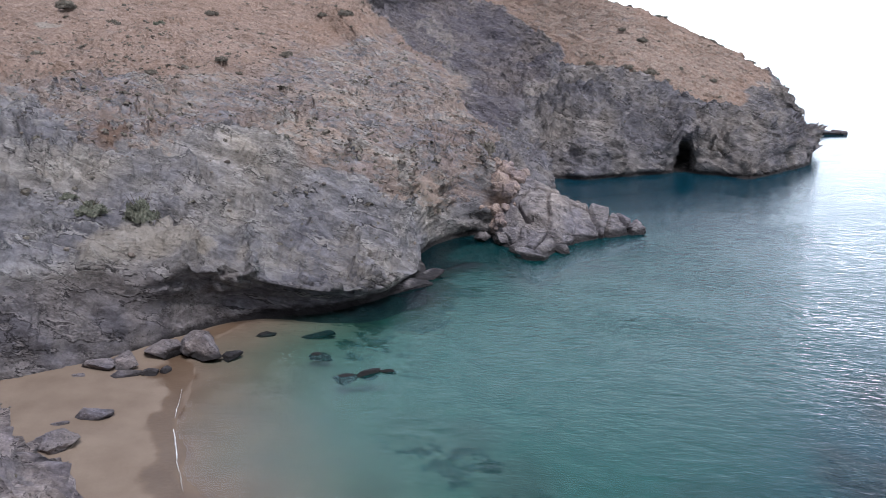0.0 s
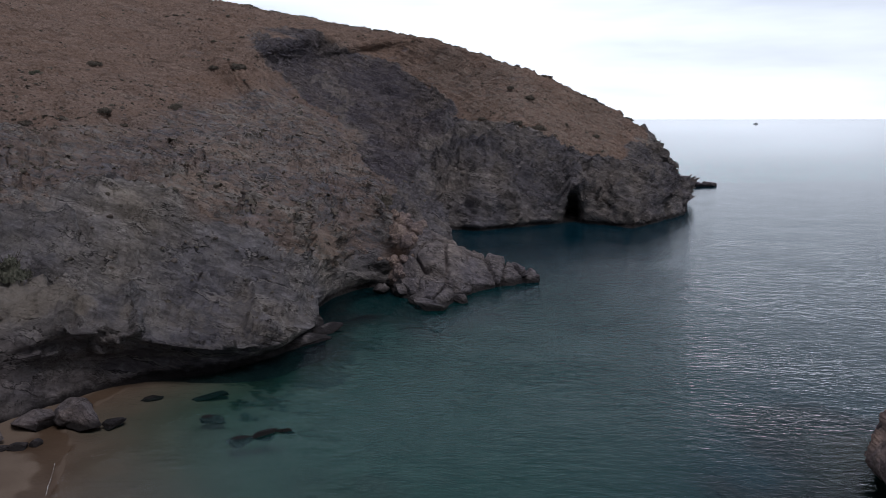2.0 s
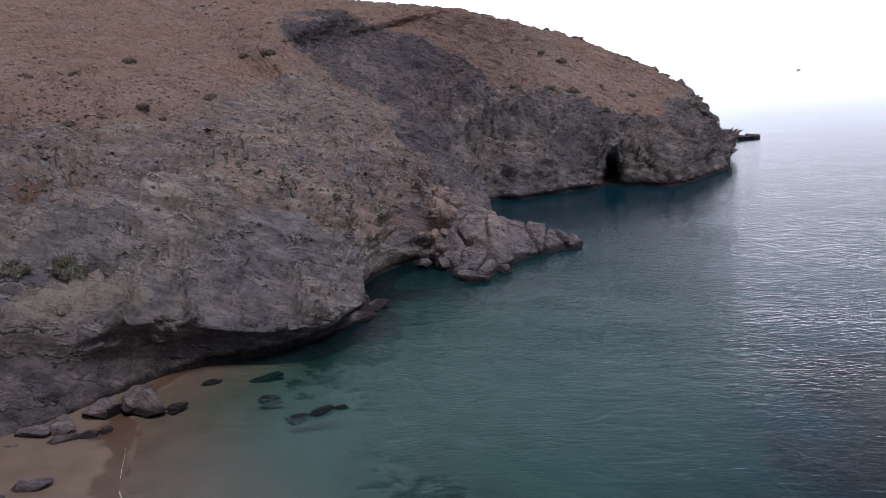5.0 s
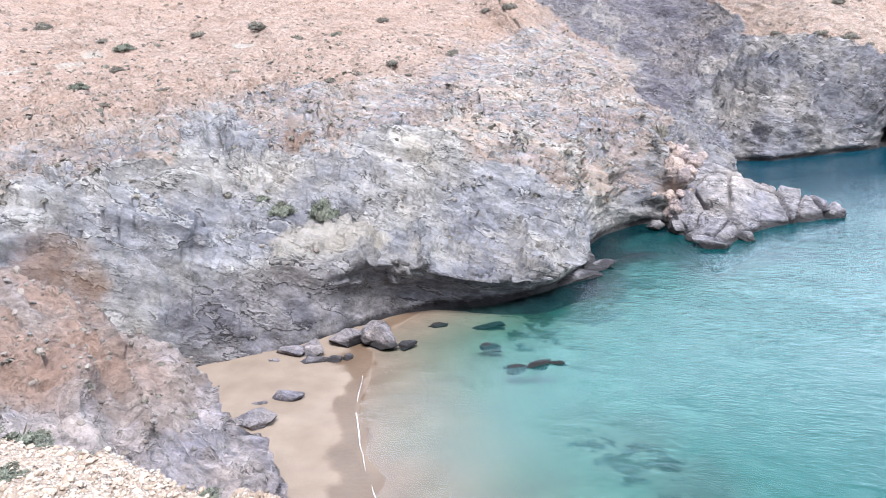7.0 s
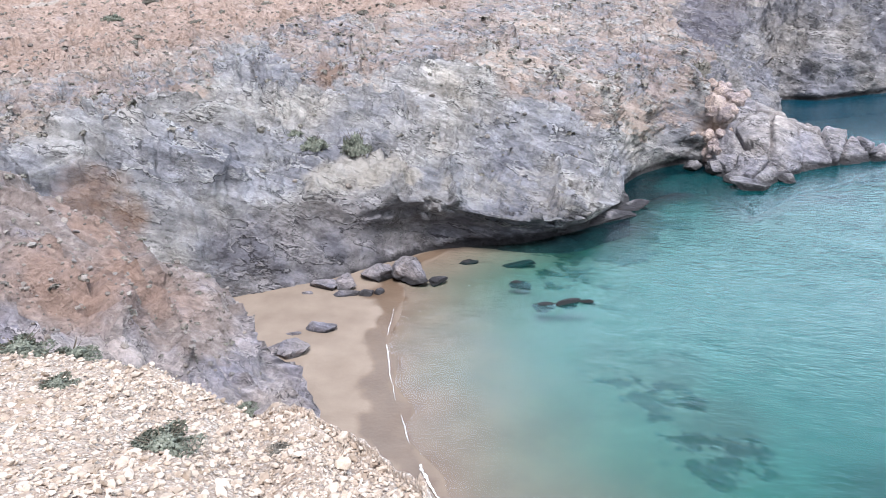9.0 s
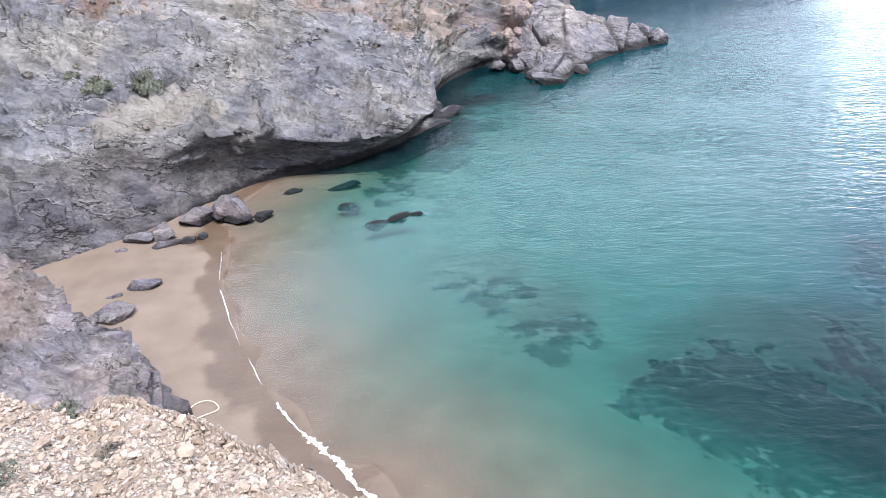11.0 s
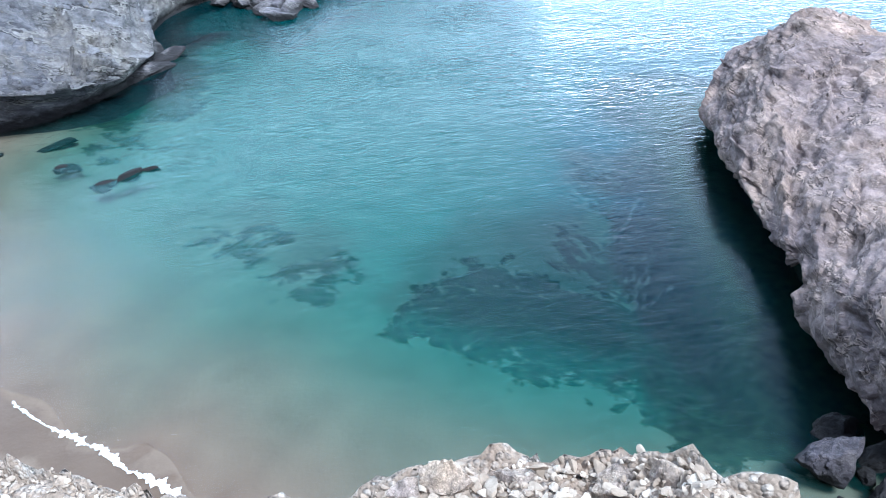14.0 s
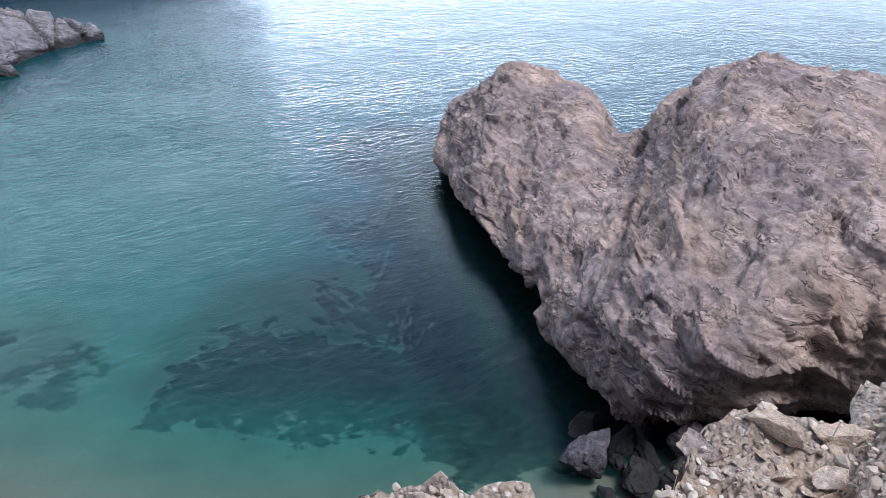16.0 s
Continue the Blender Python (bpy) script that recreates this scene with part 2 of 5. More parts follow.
def make_rock_nodes(k, tint=(1, 1, 1), size=1.0, dip=(4, -20, 0), lines=0.72):
    """Jointed, bedded grey rock: colour and relief height."""
    bed = k.scaled(1, 1, 1, dip[0], dip[1], 0, k.scaled(1, 1, 1, 0, 0, dip[2]))
    big = k.noise(0.15 / size, 7, 0.62)
    col = k.ramp(big, (0.32, (0.140, 0.134, 0.150)), (0.45, (0.196, 0.186, 0.194)), (0.55, (0.250, 0.228, 0.214)), (0.70, (0.31, 0.272, 0.232)))
    # blocks between joints differ a little in tone
    crook = k.n("ShaderNodeVectorMath")
    crook.operation = "ADD"
    k.put(crook.inputs[0], bed)
    k.put(crook.inputs[1], k.n("ShaderNodeTexNoise", Vector=k.pos, Scale=0.7 / size, Detail=6.0).outputs["Color"])
    joints = k.scaled(0.6 / size, 0.9 / size, 1.7 / size, vec=crook.outputs[0])
    tone = k.n("ShaderNodeSeparateColor", Color=k.cells(1.0, joints, "F1", "Color")).outputs[0]
    tone2 = k.n("ShaderNodeSeparateColor", Color=k.cells(2.7, joints, "F1", "Color")).outputs[1]
    col = k.mix(0.35, col, k.ramp(tone, (0.0, 0.30), (1.0, 0.70)), "OVERLAY")
    col = k.mix(0.35, col, k.ramp(tone2, (0.0, 0.30), (1.0, 0.70)), "OVERLAY")
    streak = k.noise(1.2 / size, 8, 0.7, k.scaled(0.45, 1.0, 1.8, vec=bed), 0.3)
    col = k.mix(0.75, col, k.ramp(streak, (0.34, 0.2), (0.66, 0.8)), "OVERLAY")
    worn = k.ramp(k.noise(0.5 / size, 8, 0.68), (0.52, 0.0), (0.70, 0.6))
    col = k.mix(worn, col, (0.36, 0.335, 0.305))

    # broken ledges: thin gap with painted shade, painted lit edge above it, at two scales
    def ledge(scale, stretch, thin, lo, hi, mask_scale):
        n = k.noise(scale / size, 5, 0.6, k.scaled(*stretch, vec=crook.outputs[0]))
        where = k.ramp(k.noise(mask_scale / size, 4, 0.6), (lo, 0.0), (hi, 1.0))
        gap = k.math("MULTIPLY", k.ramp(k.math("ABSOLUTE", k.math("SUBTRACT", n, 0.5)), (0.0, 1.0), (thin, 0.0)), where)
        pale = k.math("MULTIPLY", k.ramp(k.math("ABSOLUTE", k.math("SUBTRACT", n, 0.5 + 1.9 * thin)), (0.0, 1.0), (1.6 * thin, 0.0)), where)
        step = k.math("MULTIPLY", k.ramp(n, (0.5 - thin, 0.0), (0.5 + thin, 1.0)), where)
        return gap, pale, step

    gap1, lit_edge1, step1 = ledge(0.75, (0.24, 0.6, 1.5), 0.013, 0.40, 0.54, 0.4)
    gap2, lit_edge2, step2 = ledge(2.1, (0.28, 0.7, 1.3), 0.014, 0.48, 0.60, 0.6)
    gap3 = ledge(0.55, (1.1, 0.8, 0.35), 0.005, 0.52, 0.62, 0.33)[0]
    pale = k.math("MAXIMUM", k.math("MULTIPLY", lit_edge1, 0.65), k.math("MULTIPLY", lit_edge2, 0.5))
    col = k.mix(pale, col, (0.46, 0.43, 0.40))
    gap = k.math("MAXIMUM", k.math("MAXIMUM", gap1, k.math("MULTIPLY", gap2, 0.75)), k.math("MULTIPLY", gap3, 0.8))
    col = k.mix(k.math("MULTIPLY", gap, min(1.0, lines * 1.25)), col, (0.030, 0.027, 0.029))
    fine = k.noise(5.5 / size, 10, 0.78)
    col = k.mix(0.3, col, k.ramp(fine, (0.32, 0.15), (0.68, 0.88)), "OVERLAY")
    col = k.mix(1.0, col, tint, "MULTIPLY")
    # darkening painted into the rock colour in a ragged band just over the sea
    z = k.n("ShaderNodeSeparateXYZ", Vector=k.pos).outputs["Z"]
    base_darkening = k.ramp(k.math("ADD", z, k.math("MULTIPLY", k.math("SUBTRACT", k.noise(0.8, 5, 0.65), 0.5), 1.3)), (0.40, 0.9), (0.85, 0.0))
    col = k.mix(base_darkening, col, (0.022, 0.020, 0.020))
    height = k.math("ADD", k.math("MULTIPLY", streak, 0.8), k.math("ADD", k.math("MULTIPLY", fine, 0.25), k.math("ADD", k.math("MULTIPLY", tone, 0.5), k.math("MULTIPLY", tone2, 0.22))))
    height = k.math("ADD", height, k.math("ADD", k.math("MULTIPLY", step1, 0.7), k.math("MULTIPLY", step2, 0.35)))
    return col, k.math("SUBTRACT", height, k.math("MULTIPLY", gap, 0.3))


def make_hill():
    k = Nodes("hillside_rock_and_soil")
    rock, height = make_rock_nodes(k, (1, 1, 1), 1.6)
    # darkens gully and headland rock, and puts the undercut wall's shade into colour
    rock = k.mix(k.attr("slate_shade"), rock, k.mix(1.0, rock, (0.60, 0.57, 0.61), "MULTIPLY"))
    grain = k.noise(1.9, 9, 0.76)
    wide = k.noise(0.06, 4, 0.5)
    soil = k.ramp(grain, (0.30, (0.135, 0.098, 0.076)), (0.44, (0.270, 0.190, 0.150)), (0.58, (0.365, 0.272, 0.222)), (0.72, (0.50, 0.412, 0.355)))
    soil = k.mix(k.ramp(wide, (0.42, 0.0), (0.62, 0.5)), soil, k.mix(0.5, soil, (0.27, 0.165, 0.110)))
    soil = k.mix(k.ramp(k.noise(0.17, 6, 0.62), (0.50, 0.0), (0.66, 0.5)), soil, k.mix(0.6, soil, (0.12, 0.080, 0.06)))
    crop = k.math("MULTIPLY", k.ramp(k.noise(0.33, 6, 0.7, k.scaled(0.6, 0.6, 1.8, 6, -20)), (0.56, 0.0), (0.62, 0.8)), k.ramp(k.noise(0.05, 2), (0.42, 0.2), (0.6, 1.0)))
    soil = k.mix(crop, soil, k.mix(1.0, rock, (1.15, 1.02, 0.93), "MULTIPLY"))
    tuft = k.ramp(k.noise(1.1, 6, 0.72, k.scaled(0.7, 0.7, 1.3)), (0.58, 0.0), (0.68, 0.4))
    soil = k.mix(tuft, soil, (0.085, 0.070, 0.057))
    soil = k.mix(k.ramp(k.attr("soil"), (0.55, 0.6), (0.95, 0.0)), soil, k.mix(1.0, rock, (1.16, 1.04, 0.96), "MULTIPLY"))
    edge = k.math("ADD", k.attr("soil"), k.math("MULTIPLY", k.math("SUBTRACT", k.noise(0.3, 7, 0.62), 0.5), 1.1))
    edge = k.math("ADD", edge, k.math("MULTIPLY", k.math("SUBTRACT", k.noise(1.5, 6, 0.7, k.scaled(0.6, 0.6, 1.6, 6, -20)), 0.5), 1.5))
    mask = k.ramp(edge, (0.40, 0.0), (0.60, 1.0))
    col = k.mix(mask, rock, soil)
    rust = k.ramp(k.math("ADD", k.attr("rust"), k.math("MULTIPLY", k.math("SUBTRACT", k.noise(0.5, 6, 0.65), 0.5), 1.0)), (0.35, 0.0), (1.0, 0.7))
    col = k.mix(rust, col, k.ramp(grain, (0.3, (0.12, 0.066, 0.042)), (0.7, (0.27, 0.165, 0.108))))
    bleach = k.ramp(k.math("ADD", k.attr("pale"), k.math("MULTIPLY", k.math("SUBTRACT", k.noise(0.9, 6, 0.65), 0.5), 0.9)), (0.45, 0.0), (0.8, 0.8))
    col = k.mix(bleach, col, k.ramp(grain, (0.3, (0.25, 0.215, 0.18)), (0.7, (0.42, 0.375, 0.325))))
    nrm = k.bump(height, 1.0, 0.6)
    nrm = k.bump(grain, 0.8, 0.2, nrm)
    return k.surface(col, 0.94, nrm, 0.15)


def make_rock(name, tint, size=1.0, dip=(4, -20, 0), lines=0.72, relief=0.24):
    k = Nodes(name)
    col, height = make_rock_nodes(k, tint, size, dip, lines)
    return k.surface(col, 0.92, k.bump(height, 1.0, relief * size), 0.2)


def make_sand():
    k = Nodes("beach_sand")
    grain, wide = k.noise(60, 3, 0.6), k.noise(0.5, 5, 0.55)
    dry = k.ramp(wide, (0.3, (0.165, 0.122, 0.090)), (0.7, (0.215, 0.164, 0.124)))
    dry = k.mix(0.3, dry, k.ramp(grain, (0.3, 0.3), (0.7, 0.7)), "OVERLAY")
    z = k.n("ShaderNodeSeparateXYZ", Vector=k.pos).outputs["Z"]
    level = k.math("ADD", z, k.math("MULTIPLY", k.math("SUBTRACT", wide, 0.5), 0.30))
    wet = k.ramp(level, (0.0, 0.25), (0.03, 1.0), (0.15, 1.0), (0.20, 0.0))
    col = k.mix(wet, dry, k.mix(1.0, dry, (0.62, 0.55, 0.48), "MULTIPLY"))
    # dark bottom cover; near cliffs it also stands in for their reflection
    weed = k.attr("weed")
    patch = k.ramp(k.math("ADD", weed, k.math("MULTIPLY", k.math("SUBTRACT", k.math("ADD", k.math("MULTIPLY", k.noise(0.75, 3, 0.5), 0.6), k.math("MULTIPLY", k.noise(2.2, 4, 0.6), 0.4)), 0.5), 3.4)), (0.42, 0.0), (0.62, 0.97))
    patch = k.math("MULTIPLY", patch, k.ramp(weed, (0.12, 0.0), (0.32, 1.0)))
    col = k.mix(patch, col, k.ramp(k.noise(2.5, 5), (0.3, (0.012, 0.02, 0.014)), (0.7, (0.05, 0.06, 0.035))))
    rough = k.mix(wet, (0.9,) * 3, (0.35,) * 3)
    return k.surface(col, rough, k.bump(grain, 0.2, 0.01, k.bump(k.noise(5, 4), 0.25, 0.05)), 0.3)


def make_water():
    k = Nodes("sea_water")
    depth = k.attr("depth")
    clear = k.math("POWER", 2.718, k.math("MULTIPLY", depth, -0.19))
    tint = k.n("ShaderNodeCombineColor", Red=k.math("POWER", 2.718, k.math("MULTIPLY", depth, -0.58)), Green=k.math("POWER", 2.718, k.math("MULTIPLY", depth, -0.045)),
               Blue=k.math("POWER", 2.718, k.math("MULTIPLY", depth, -0.06))).outputs[0]
    see = k.n("ShaderNodeBsdfTransparent", Color=tint).outputs[0]
    glow = k.ramp(k.math("MULTIPLY", depth, 0.1), (0.0, (0.032, 0.15, 0.136)), (0.28, (0.012, 0.080, 0.085)), (0.55, (0.006, 0.044, 0.068)))
    glow = k.mix(k.attr("weed"), glow, k.mix(1.0, glow, (0.22, 0.15, 0.25), "MULTIPLY"))     # less light comes back up over a dark bottom; by cliffs this paints their reflection
    deep = k.n("ShaderNodeBsdfDiffuse", Color=glow)
    body = k.n("ShaderNodeMixShader", Fac=clear)
    k.put(body.inputs[1], deep.outputs[0])
    k.put(body.inputs[2], see)
    v1 = k.scaled(0.85, 1.7, 1.0, 0, 0, 8)
    # ripple strength set by range from the lookout, to suit the camera's view
    ripple_fade = k.attr("ripple_fade")
    gust = k.math("MULTIPLY", ripple_fade, k.ramp(k.noise(0.055, 4, 0.6, k.scaled(1.0, 1.6, 1.0, 0, 0, 35)), (0.40, 0.6), (0.60, 1.0)))
    ripple = k.noise(1.7, 3, 0.58, v1, 0.7)
    chop = k.noise(0.55, 4, 0.55, v1, 0.4)
    swell = k.noise(0.09, 2, 0.5, v1)
    nrm = k.bump(swell, k.math("MULTIPLY", ripple_fade, 0.25), 0.6)
    nrm = k.bump(chop, k.math("MULTIPLY", gust, 0.6), 0.3, nrm)
    nrm = k.bump(ripple, gust, 0.15, nrm)
    k.put(deep.inputs["Normal"], nrm)
    gloss = k.n("ShaderNodeBsdfGlossy", Roughness=0.05, Normal=nrm).outputs[0]
    fres = k.n("ShaderNodeFresnel", IOR=1.33, Normal=nrm).outputs[0]
    top = k.n("ShaderNodeMixShader", Fac=fres)
    k.put(top.inputs[1], body.outputs[0])
    k.put(top.inputs[2], gloss)
    k.t.links.new(top.outputs[0], k.out.inputs["Surface"])
    return k.m


def make_ledge():
    k = Nodes("pale_stony_soil")
    chips = k.n("ShaderNodeTexVoronoi", Vector=k.pos, Scale=30.0)
    fine = k.n("ShaderNodeTexVoronoi", Vector=k.pos, Scale=60.0)
    wide = k.noise(0.8, 5)
    earth = k.ramp(wide, (0.3, (0.215, 0.160, 0.120)), (0.7, (0.31, 0.245, 0.192)))
    tone = k.n("ShaderNodeSeparateColor", Color=chips.outputs["Color"]).outputs[0]
    stone = k.ramp(tone, (0.0, (0.245, 0.186, 0.144)), (0.5, (0.36, 0.290, 0.236)), (1.0, (0.45, 0.384, 0.325)))
    on = k.ramp(chips.outputs["Distance"], (0.40, 1.0), (0.62, 0.0))
    col = k.mix(on, earth, stone)
    bits = k.n("ShaderNodeSeparateColor", Color=fine.outputs["Color"]).outputs[1]
    col = k.mix(0.5, col, k.ramp(bits, (0.0, 0.3), (1.0, 0.72)), "OVERLAY")
    col = k.mix(k.ramp(k.noise(1.6, 6, 0.65), (0.52, 0.0), (0.68, 0.6)), col, k.mix(0.65, col, (0.27, 0.175, 0.115)))
    nrm = k.bump(k.ramp(chips.outputs["Distance"], (0.0, 1.0), (0.6, 0.0)), 0.7, 0.03)
    nrm = k.bump(k.ramp(fine.outputs["Distance"], (0.0, 1.0), (0.6, 0.0)), 0.5, 0.012, nrm)
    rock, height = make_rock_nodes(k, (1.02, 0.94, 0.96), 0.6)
    grain = k.noise(2.4, 8, 0.7)
    red = k.ramp(grain, (0.3, (0.12, 0.092, 0.082)), (0.52, (0.24, 0.188, 0.165)), (0.75, (0.38, 0.325, 0.29)))
    m1 = k.ramp(k.math("ADD", k.attr("soil"), k.math("MULTIPLY", k.math("SUBTRACT", k.noise(0.4, 6, 0.6), 0.5), 1.2)), (0.4, 0.0), (0.6, 1.0))
    slope = k.mix(m1, rock, red)
    rust = k.ramp(k.math("ADD", k.attr("rust"), k.math("MULTIPLY", k.math("SUBTRACT", k.noise(0.6, 6, 0.65), 0.5), 1.1)), (0.35, 0.0), (1.0, 0.75))
    slope = k.mix(rust, slope, k.ramp(grain, (0.3, (0.16, 0.092, 0.064)), (0.7, (0.34, 0.222, 0.165))))
    m2 = k.ramp(k.attr("pale"), (0.3, 0.0), (0.7, 1.0))
    nrm2 = k.bump(k.math("ADD", height, grain), k.math("SUBTRACT", 0.85, k.math("MULTIPLY", m2, 0.85)), 0.2, nrm)
    col = k.mix(k.math("MULTIPLY", rust, 0.7), col, k.ramp(k.noise(14, 6, 0.7), (0.3, (0.17, 0.105, 0.07)), (0.7, (0.33, 0.22, 0.15))))
    return k.surface(k.mix(m2, slope, col), 0.92, nrm2, 0.2)


M_HILL, M_SAND, M_WATER, M_LEDGE = make_hill(), make_sand(), make_water(), make_ledge()
M_CRAG = make_rock("weathered_brown_grey_rock", (1.10, 0.89, 0.80), 0.9, (0, -22, 60), 0.6, 0.15)
M_BOULDER = make_rock("dark_grey_boulder_rock", (0.66, 0.63, 0.68), 0.45)
# boulder rock with the shade under the crag put into its colour
M_DARKROCK = make_rock("shade_toned_boulder_rock", (0.48, 0.44, 0.47), 0.4)

# ---------------------------------------------------------------- the far hillside and headland
HILL, BARE = [], []


def hill(foot, hollow, lip, ledge, soil, upper, high, crest, bare=4.7):
    """One cut through the hillside, from below the sea to behind the crest; each place as bearing, range, height."""
    b, r, z = foot
    base = (b, r - 1.5, min(z - 2.5, -2.5))
    cb, cr, cz = crest
    hb, hr, hz = hollow
    lb, lr, lz = lip
    under = (lb, lr + 0.3 * (hr - lr), lz - 0.3 * (lz - hz))
    rows = (base, foot, hollow, under, lip, ledge, soil, upper, high, crest, (cb - max(0, cb) * 0.25, cr + 45, cz * 0.8), (cb - max(0, cb) * 0.5, cr + 260, -4))
    BARE.append(bare + 1)
    HILL.append([pol(*p) for p in rows])


hill((-66, 40, 2.5), (-66, 42, 5), (-66, 46, 8), (-64, 52, 10.5), (-62, 62, 13.5), (-60, 82, 21), (-58, 115, 31), (-55, 170, 42))
hill((-50, 43, 2), (-50, 45, 5), (-50, 48, 10.5), (-50, 51, 12), (-49.5, 58, 12.8), (-48, 86, 21.8), (-46, 115, 30), (-42, 170, 44))
hill((-41, 43, 1.2), (-41, 44, 4), (-41.5, 47, 9.3), (-42, 53, 11.5), (-42, 62, 13.8), (-40, 87, 21.7), (-38, 118, 30), (-35, 170, 44))
hill((-37, 43.2, 0.6), (-36.5, 43.9, 2.5), (-35.5, 46.5, 6.6), (-35, 52, 9.3), (-35, 66, 14.9), (-34, 88, 22), (-33, 118, 30), (-30, 172, 45))
hill((-30, 44.2, 0.5), (-30, 45.2, 2.4), (-30.3, 47.5, 5.6), (-29.5, 53, 7.8), (-29, 66, 14.7), (-28, 89, 22.3), (-27, 120, 31), (-24, 172, 45))
hill((-27.3, 45.6, 0.4), (-27.2, 46.5, 2.4), (-27.2, 46.9, 4.5), (-26.5, 52.2, 7.2), (-26, 66.5, 14.6), (-25, 89.5, 22.2), (-24, 121, 31.2), (-21, 172, 45), 4.8)
hill((-24.5, 46.9, 0.3), (-24.2, 47.7, 2.4), (-24, 46.7, 5.05), (-23.5, 52.4, 6.7), (-23, 67, 14.5), (-22, 90, 22), (-21, 122, 31.5), (-18, 172, 45), 5.0)
hill((-21.3, 48.4, 0.1), (-21.1, 48.9, 2.2), (-21, 46.9, 5.05), (-20.5, 52.2, 6.3), (-20, 67.5, 14), (-19, 91, 21.5), (-18.5, 123, 31.5), (-15.7, 171, 44.5), 5.0)
hill((-17.8, 48.6, 0), (-17.8, 49.2, 1.6), (-17.8, 47.0, 3.75), (-17.5, 52.2, 5), (-17, 68, 13), (-16, 92, 21), (-16, 125, 31.5), (-13.5, 170, 44), 4.9)
hill((-12.6, 48.4, 0), (-12.5, 49.2, 1.1), (-12.5, 47.4, 2.55), (-12, 54, 3.8), (-11.5, 68, 10.5), (-11.5, 92, 19.5), (-13, 118, 29.5), (-10.5, 167, 42.8), 4.7)
hill((-9.6, 49.4, 0), (-9.6, 50.1, 1.0), (-9.6, 48.6, 2.2), (-9.2, 54.6, 3.2), (-8.8, 69, 9.4), (-9.2, 90.5, 17.8), (-12.2, 115.5, 28.9), (-8.8, 166.5, 42), 4.6)
hill((-7.5, 50.8, 0), (-7.5, 51.2, 0.9), (-7.4, 49.8, 2.0), (-7, 56, 2.8), (-6.5, 70, 8.6), (-7.5, 89, 16.3), (-11.5, 113, 28.3), (-7.5, 166, 41.4), 4.5)
hill((-5.3, 53.8, 0), (-5.3, 54.4, 0.7), (-5.2, 53.0, 1.5), (-5.7, 57.5, 2.4), (-4.6, 71, 8.2), (-6.4, 88, 15.6), (-11, 111.5, 27.8), (-6.2, 166, 40.8), 4.4)
hill((-3.5, 56.9, 0), (-3.7, 57.4, 0.4), (-4.0, 57.0, 0.9), (-4.9, 60.0, 2.0), (-4.0, 71.5, 7.6), (-5.5, 87, 15), (-10.5, 110, 27.3), (-5, 166, 40.2), 4.4)
hill((-4.2, 62.7, 0), (-4.1, 63.0, 0.6), (-4.0, 63.6, 1.3), (-3.5, 66, 2.8), (-1.9, 74, 7.9), (-4.8, 87.5, 15.2), (-10.2, 109.5, 27.1), (-4, 166, 39.8), 4.3)
hill((-2.6, 67.6, 0), (-2.3, 68, 0.8), (-1.9, 68.8, 1.8), (-1.2, 70.6, 3.3), (-0.8, 76, 8), (-4, 88, 15.4), (-10, 109, 27), (-3, 166, 39.3), 4.3)
hill((0.4, 71.4, 0), (0.8, 71.6, 0.8), (1.4, 72, 1.8), (1.7, 73, 3.6), (0.7, 78, 8.3), (-2.6, 88, 15), (-9.5, 109, 26.8), (-1, 165, 38.5), 4.2)
hill((4.5, 71, 0), (4.3, 71.8, 1), (4, 73, 2.2), (3.2, 75, 4.6), (1.2, 79.5, 8.8), (-2.2, 90, 15), (-9, 110, 26.6), (1, 165, 37.6), 4.2)
hill((8, 84, 0), (7.6, 86, 1), (7.0, 88, 2), (6.0, 90, 3.2), (3.6, 94, 6.2), (0.4, 103, 12.2), (-6.0, 121, 26), (2.5, 164.5, 36.9), 7.6)
hill((7, 108, 0), (6.8, 109, 1), (6.6, 110, 3), (6, 112, 6), (4.8, 117, 11), (2.8, 129, 19.5), (1.0, 147, 31.0), (6.5, 163, 34.6), 7.0)
hill((9.9, 107.6, 0), (9.9, 108.5, 1.2), (9.8, 110, 3.5), (9.5, 113, 7), (8.4, 119, 12.5), (7.2, 131, 18.6), (6.8, 146, 27), (11, 162, 30.5), 6.2)
hill((13.3, 112, 0), (13.3, 112.6, 1.2), (13.2, 113.6, 3.5), (13, 116, 7.5), (12.5, 121, 12), (12.1, 130, 16.2), (13, 145, 23.5), (15.5, 160, 25.6), 6.0)
hill((16.5, 117, 0), (16.4, 117.6, 1.5), (16.4, 118.4, 3.5), (16.3, 121, 7.5), (16.2, 125, 10.5), (16.2, 131, 13.2), (17, 143, 18.4), (18.6, 157, 21.3), 6.0)
hill((16.9, 119.0, 0), (17.0, 131, 1.0), (17.0, 119.3, 5.6), (16.9, 121, 7.4), (16.8, 125, 10.3), (16.8, 131, 12.8), (17.6, 143, 17.7), (19.1, 157, 20.5), 6.0)
hill((18.0, 119.5, 0), (18.0, 131, 1.0), (18.0, 119.5, 5.2), (17.4, 121, 7.3), (17.3, 125, 10.2), (17.4, 131, 12.5), (18.2, 143, 17), (19.6, 157, 19.8), 6.0)
hill((18.6, 118, 0), (18.6, 118.6, 1.2), (18.6, 119.2, 3.4), (18.6, 121.5, 7), (18.6, 126, 9.7), (18.8, 132, 11.6), (19.4, 143, 15.8), (20.8, 156, 18.2), 6.1)
hill((20.4, 117, 0), (20.4, 117.8, 1.2), (20.4, 119.5, 3), (20.4, 122, 6), (20.4, 126, 8.6), (20.4, 132, 10.5), (21, 143, 14.2), (22, 155, 16.2), 6.1)
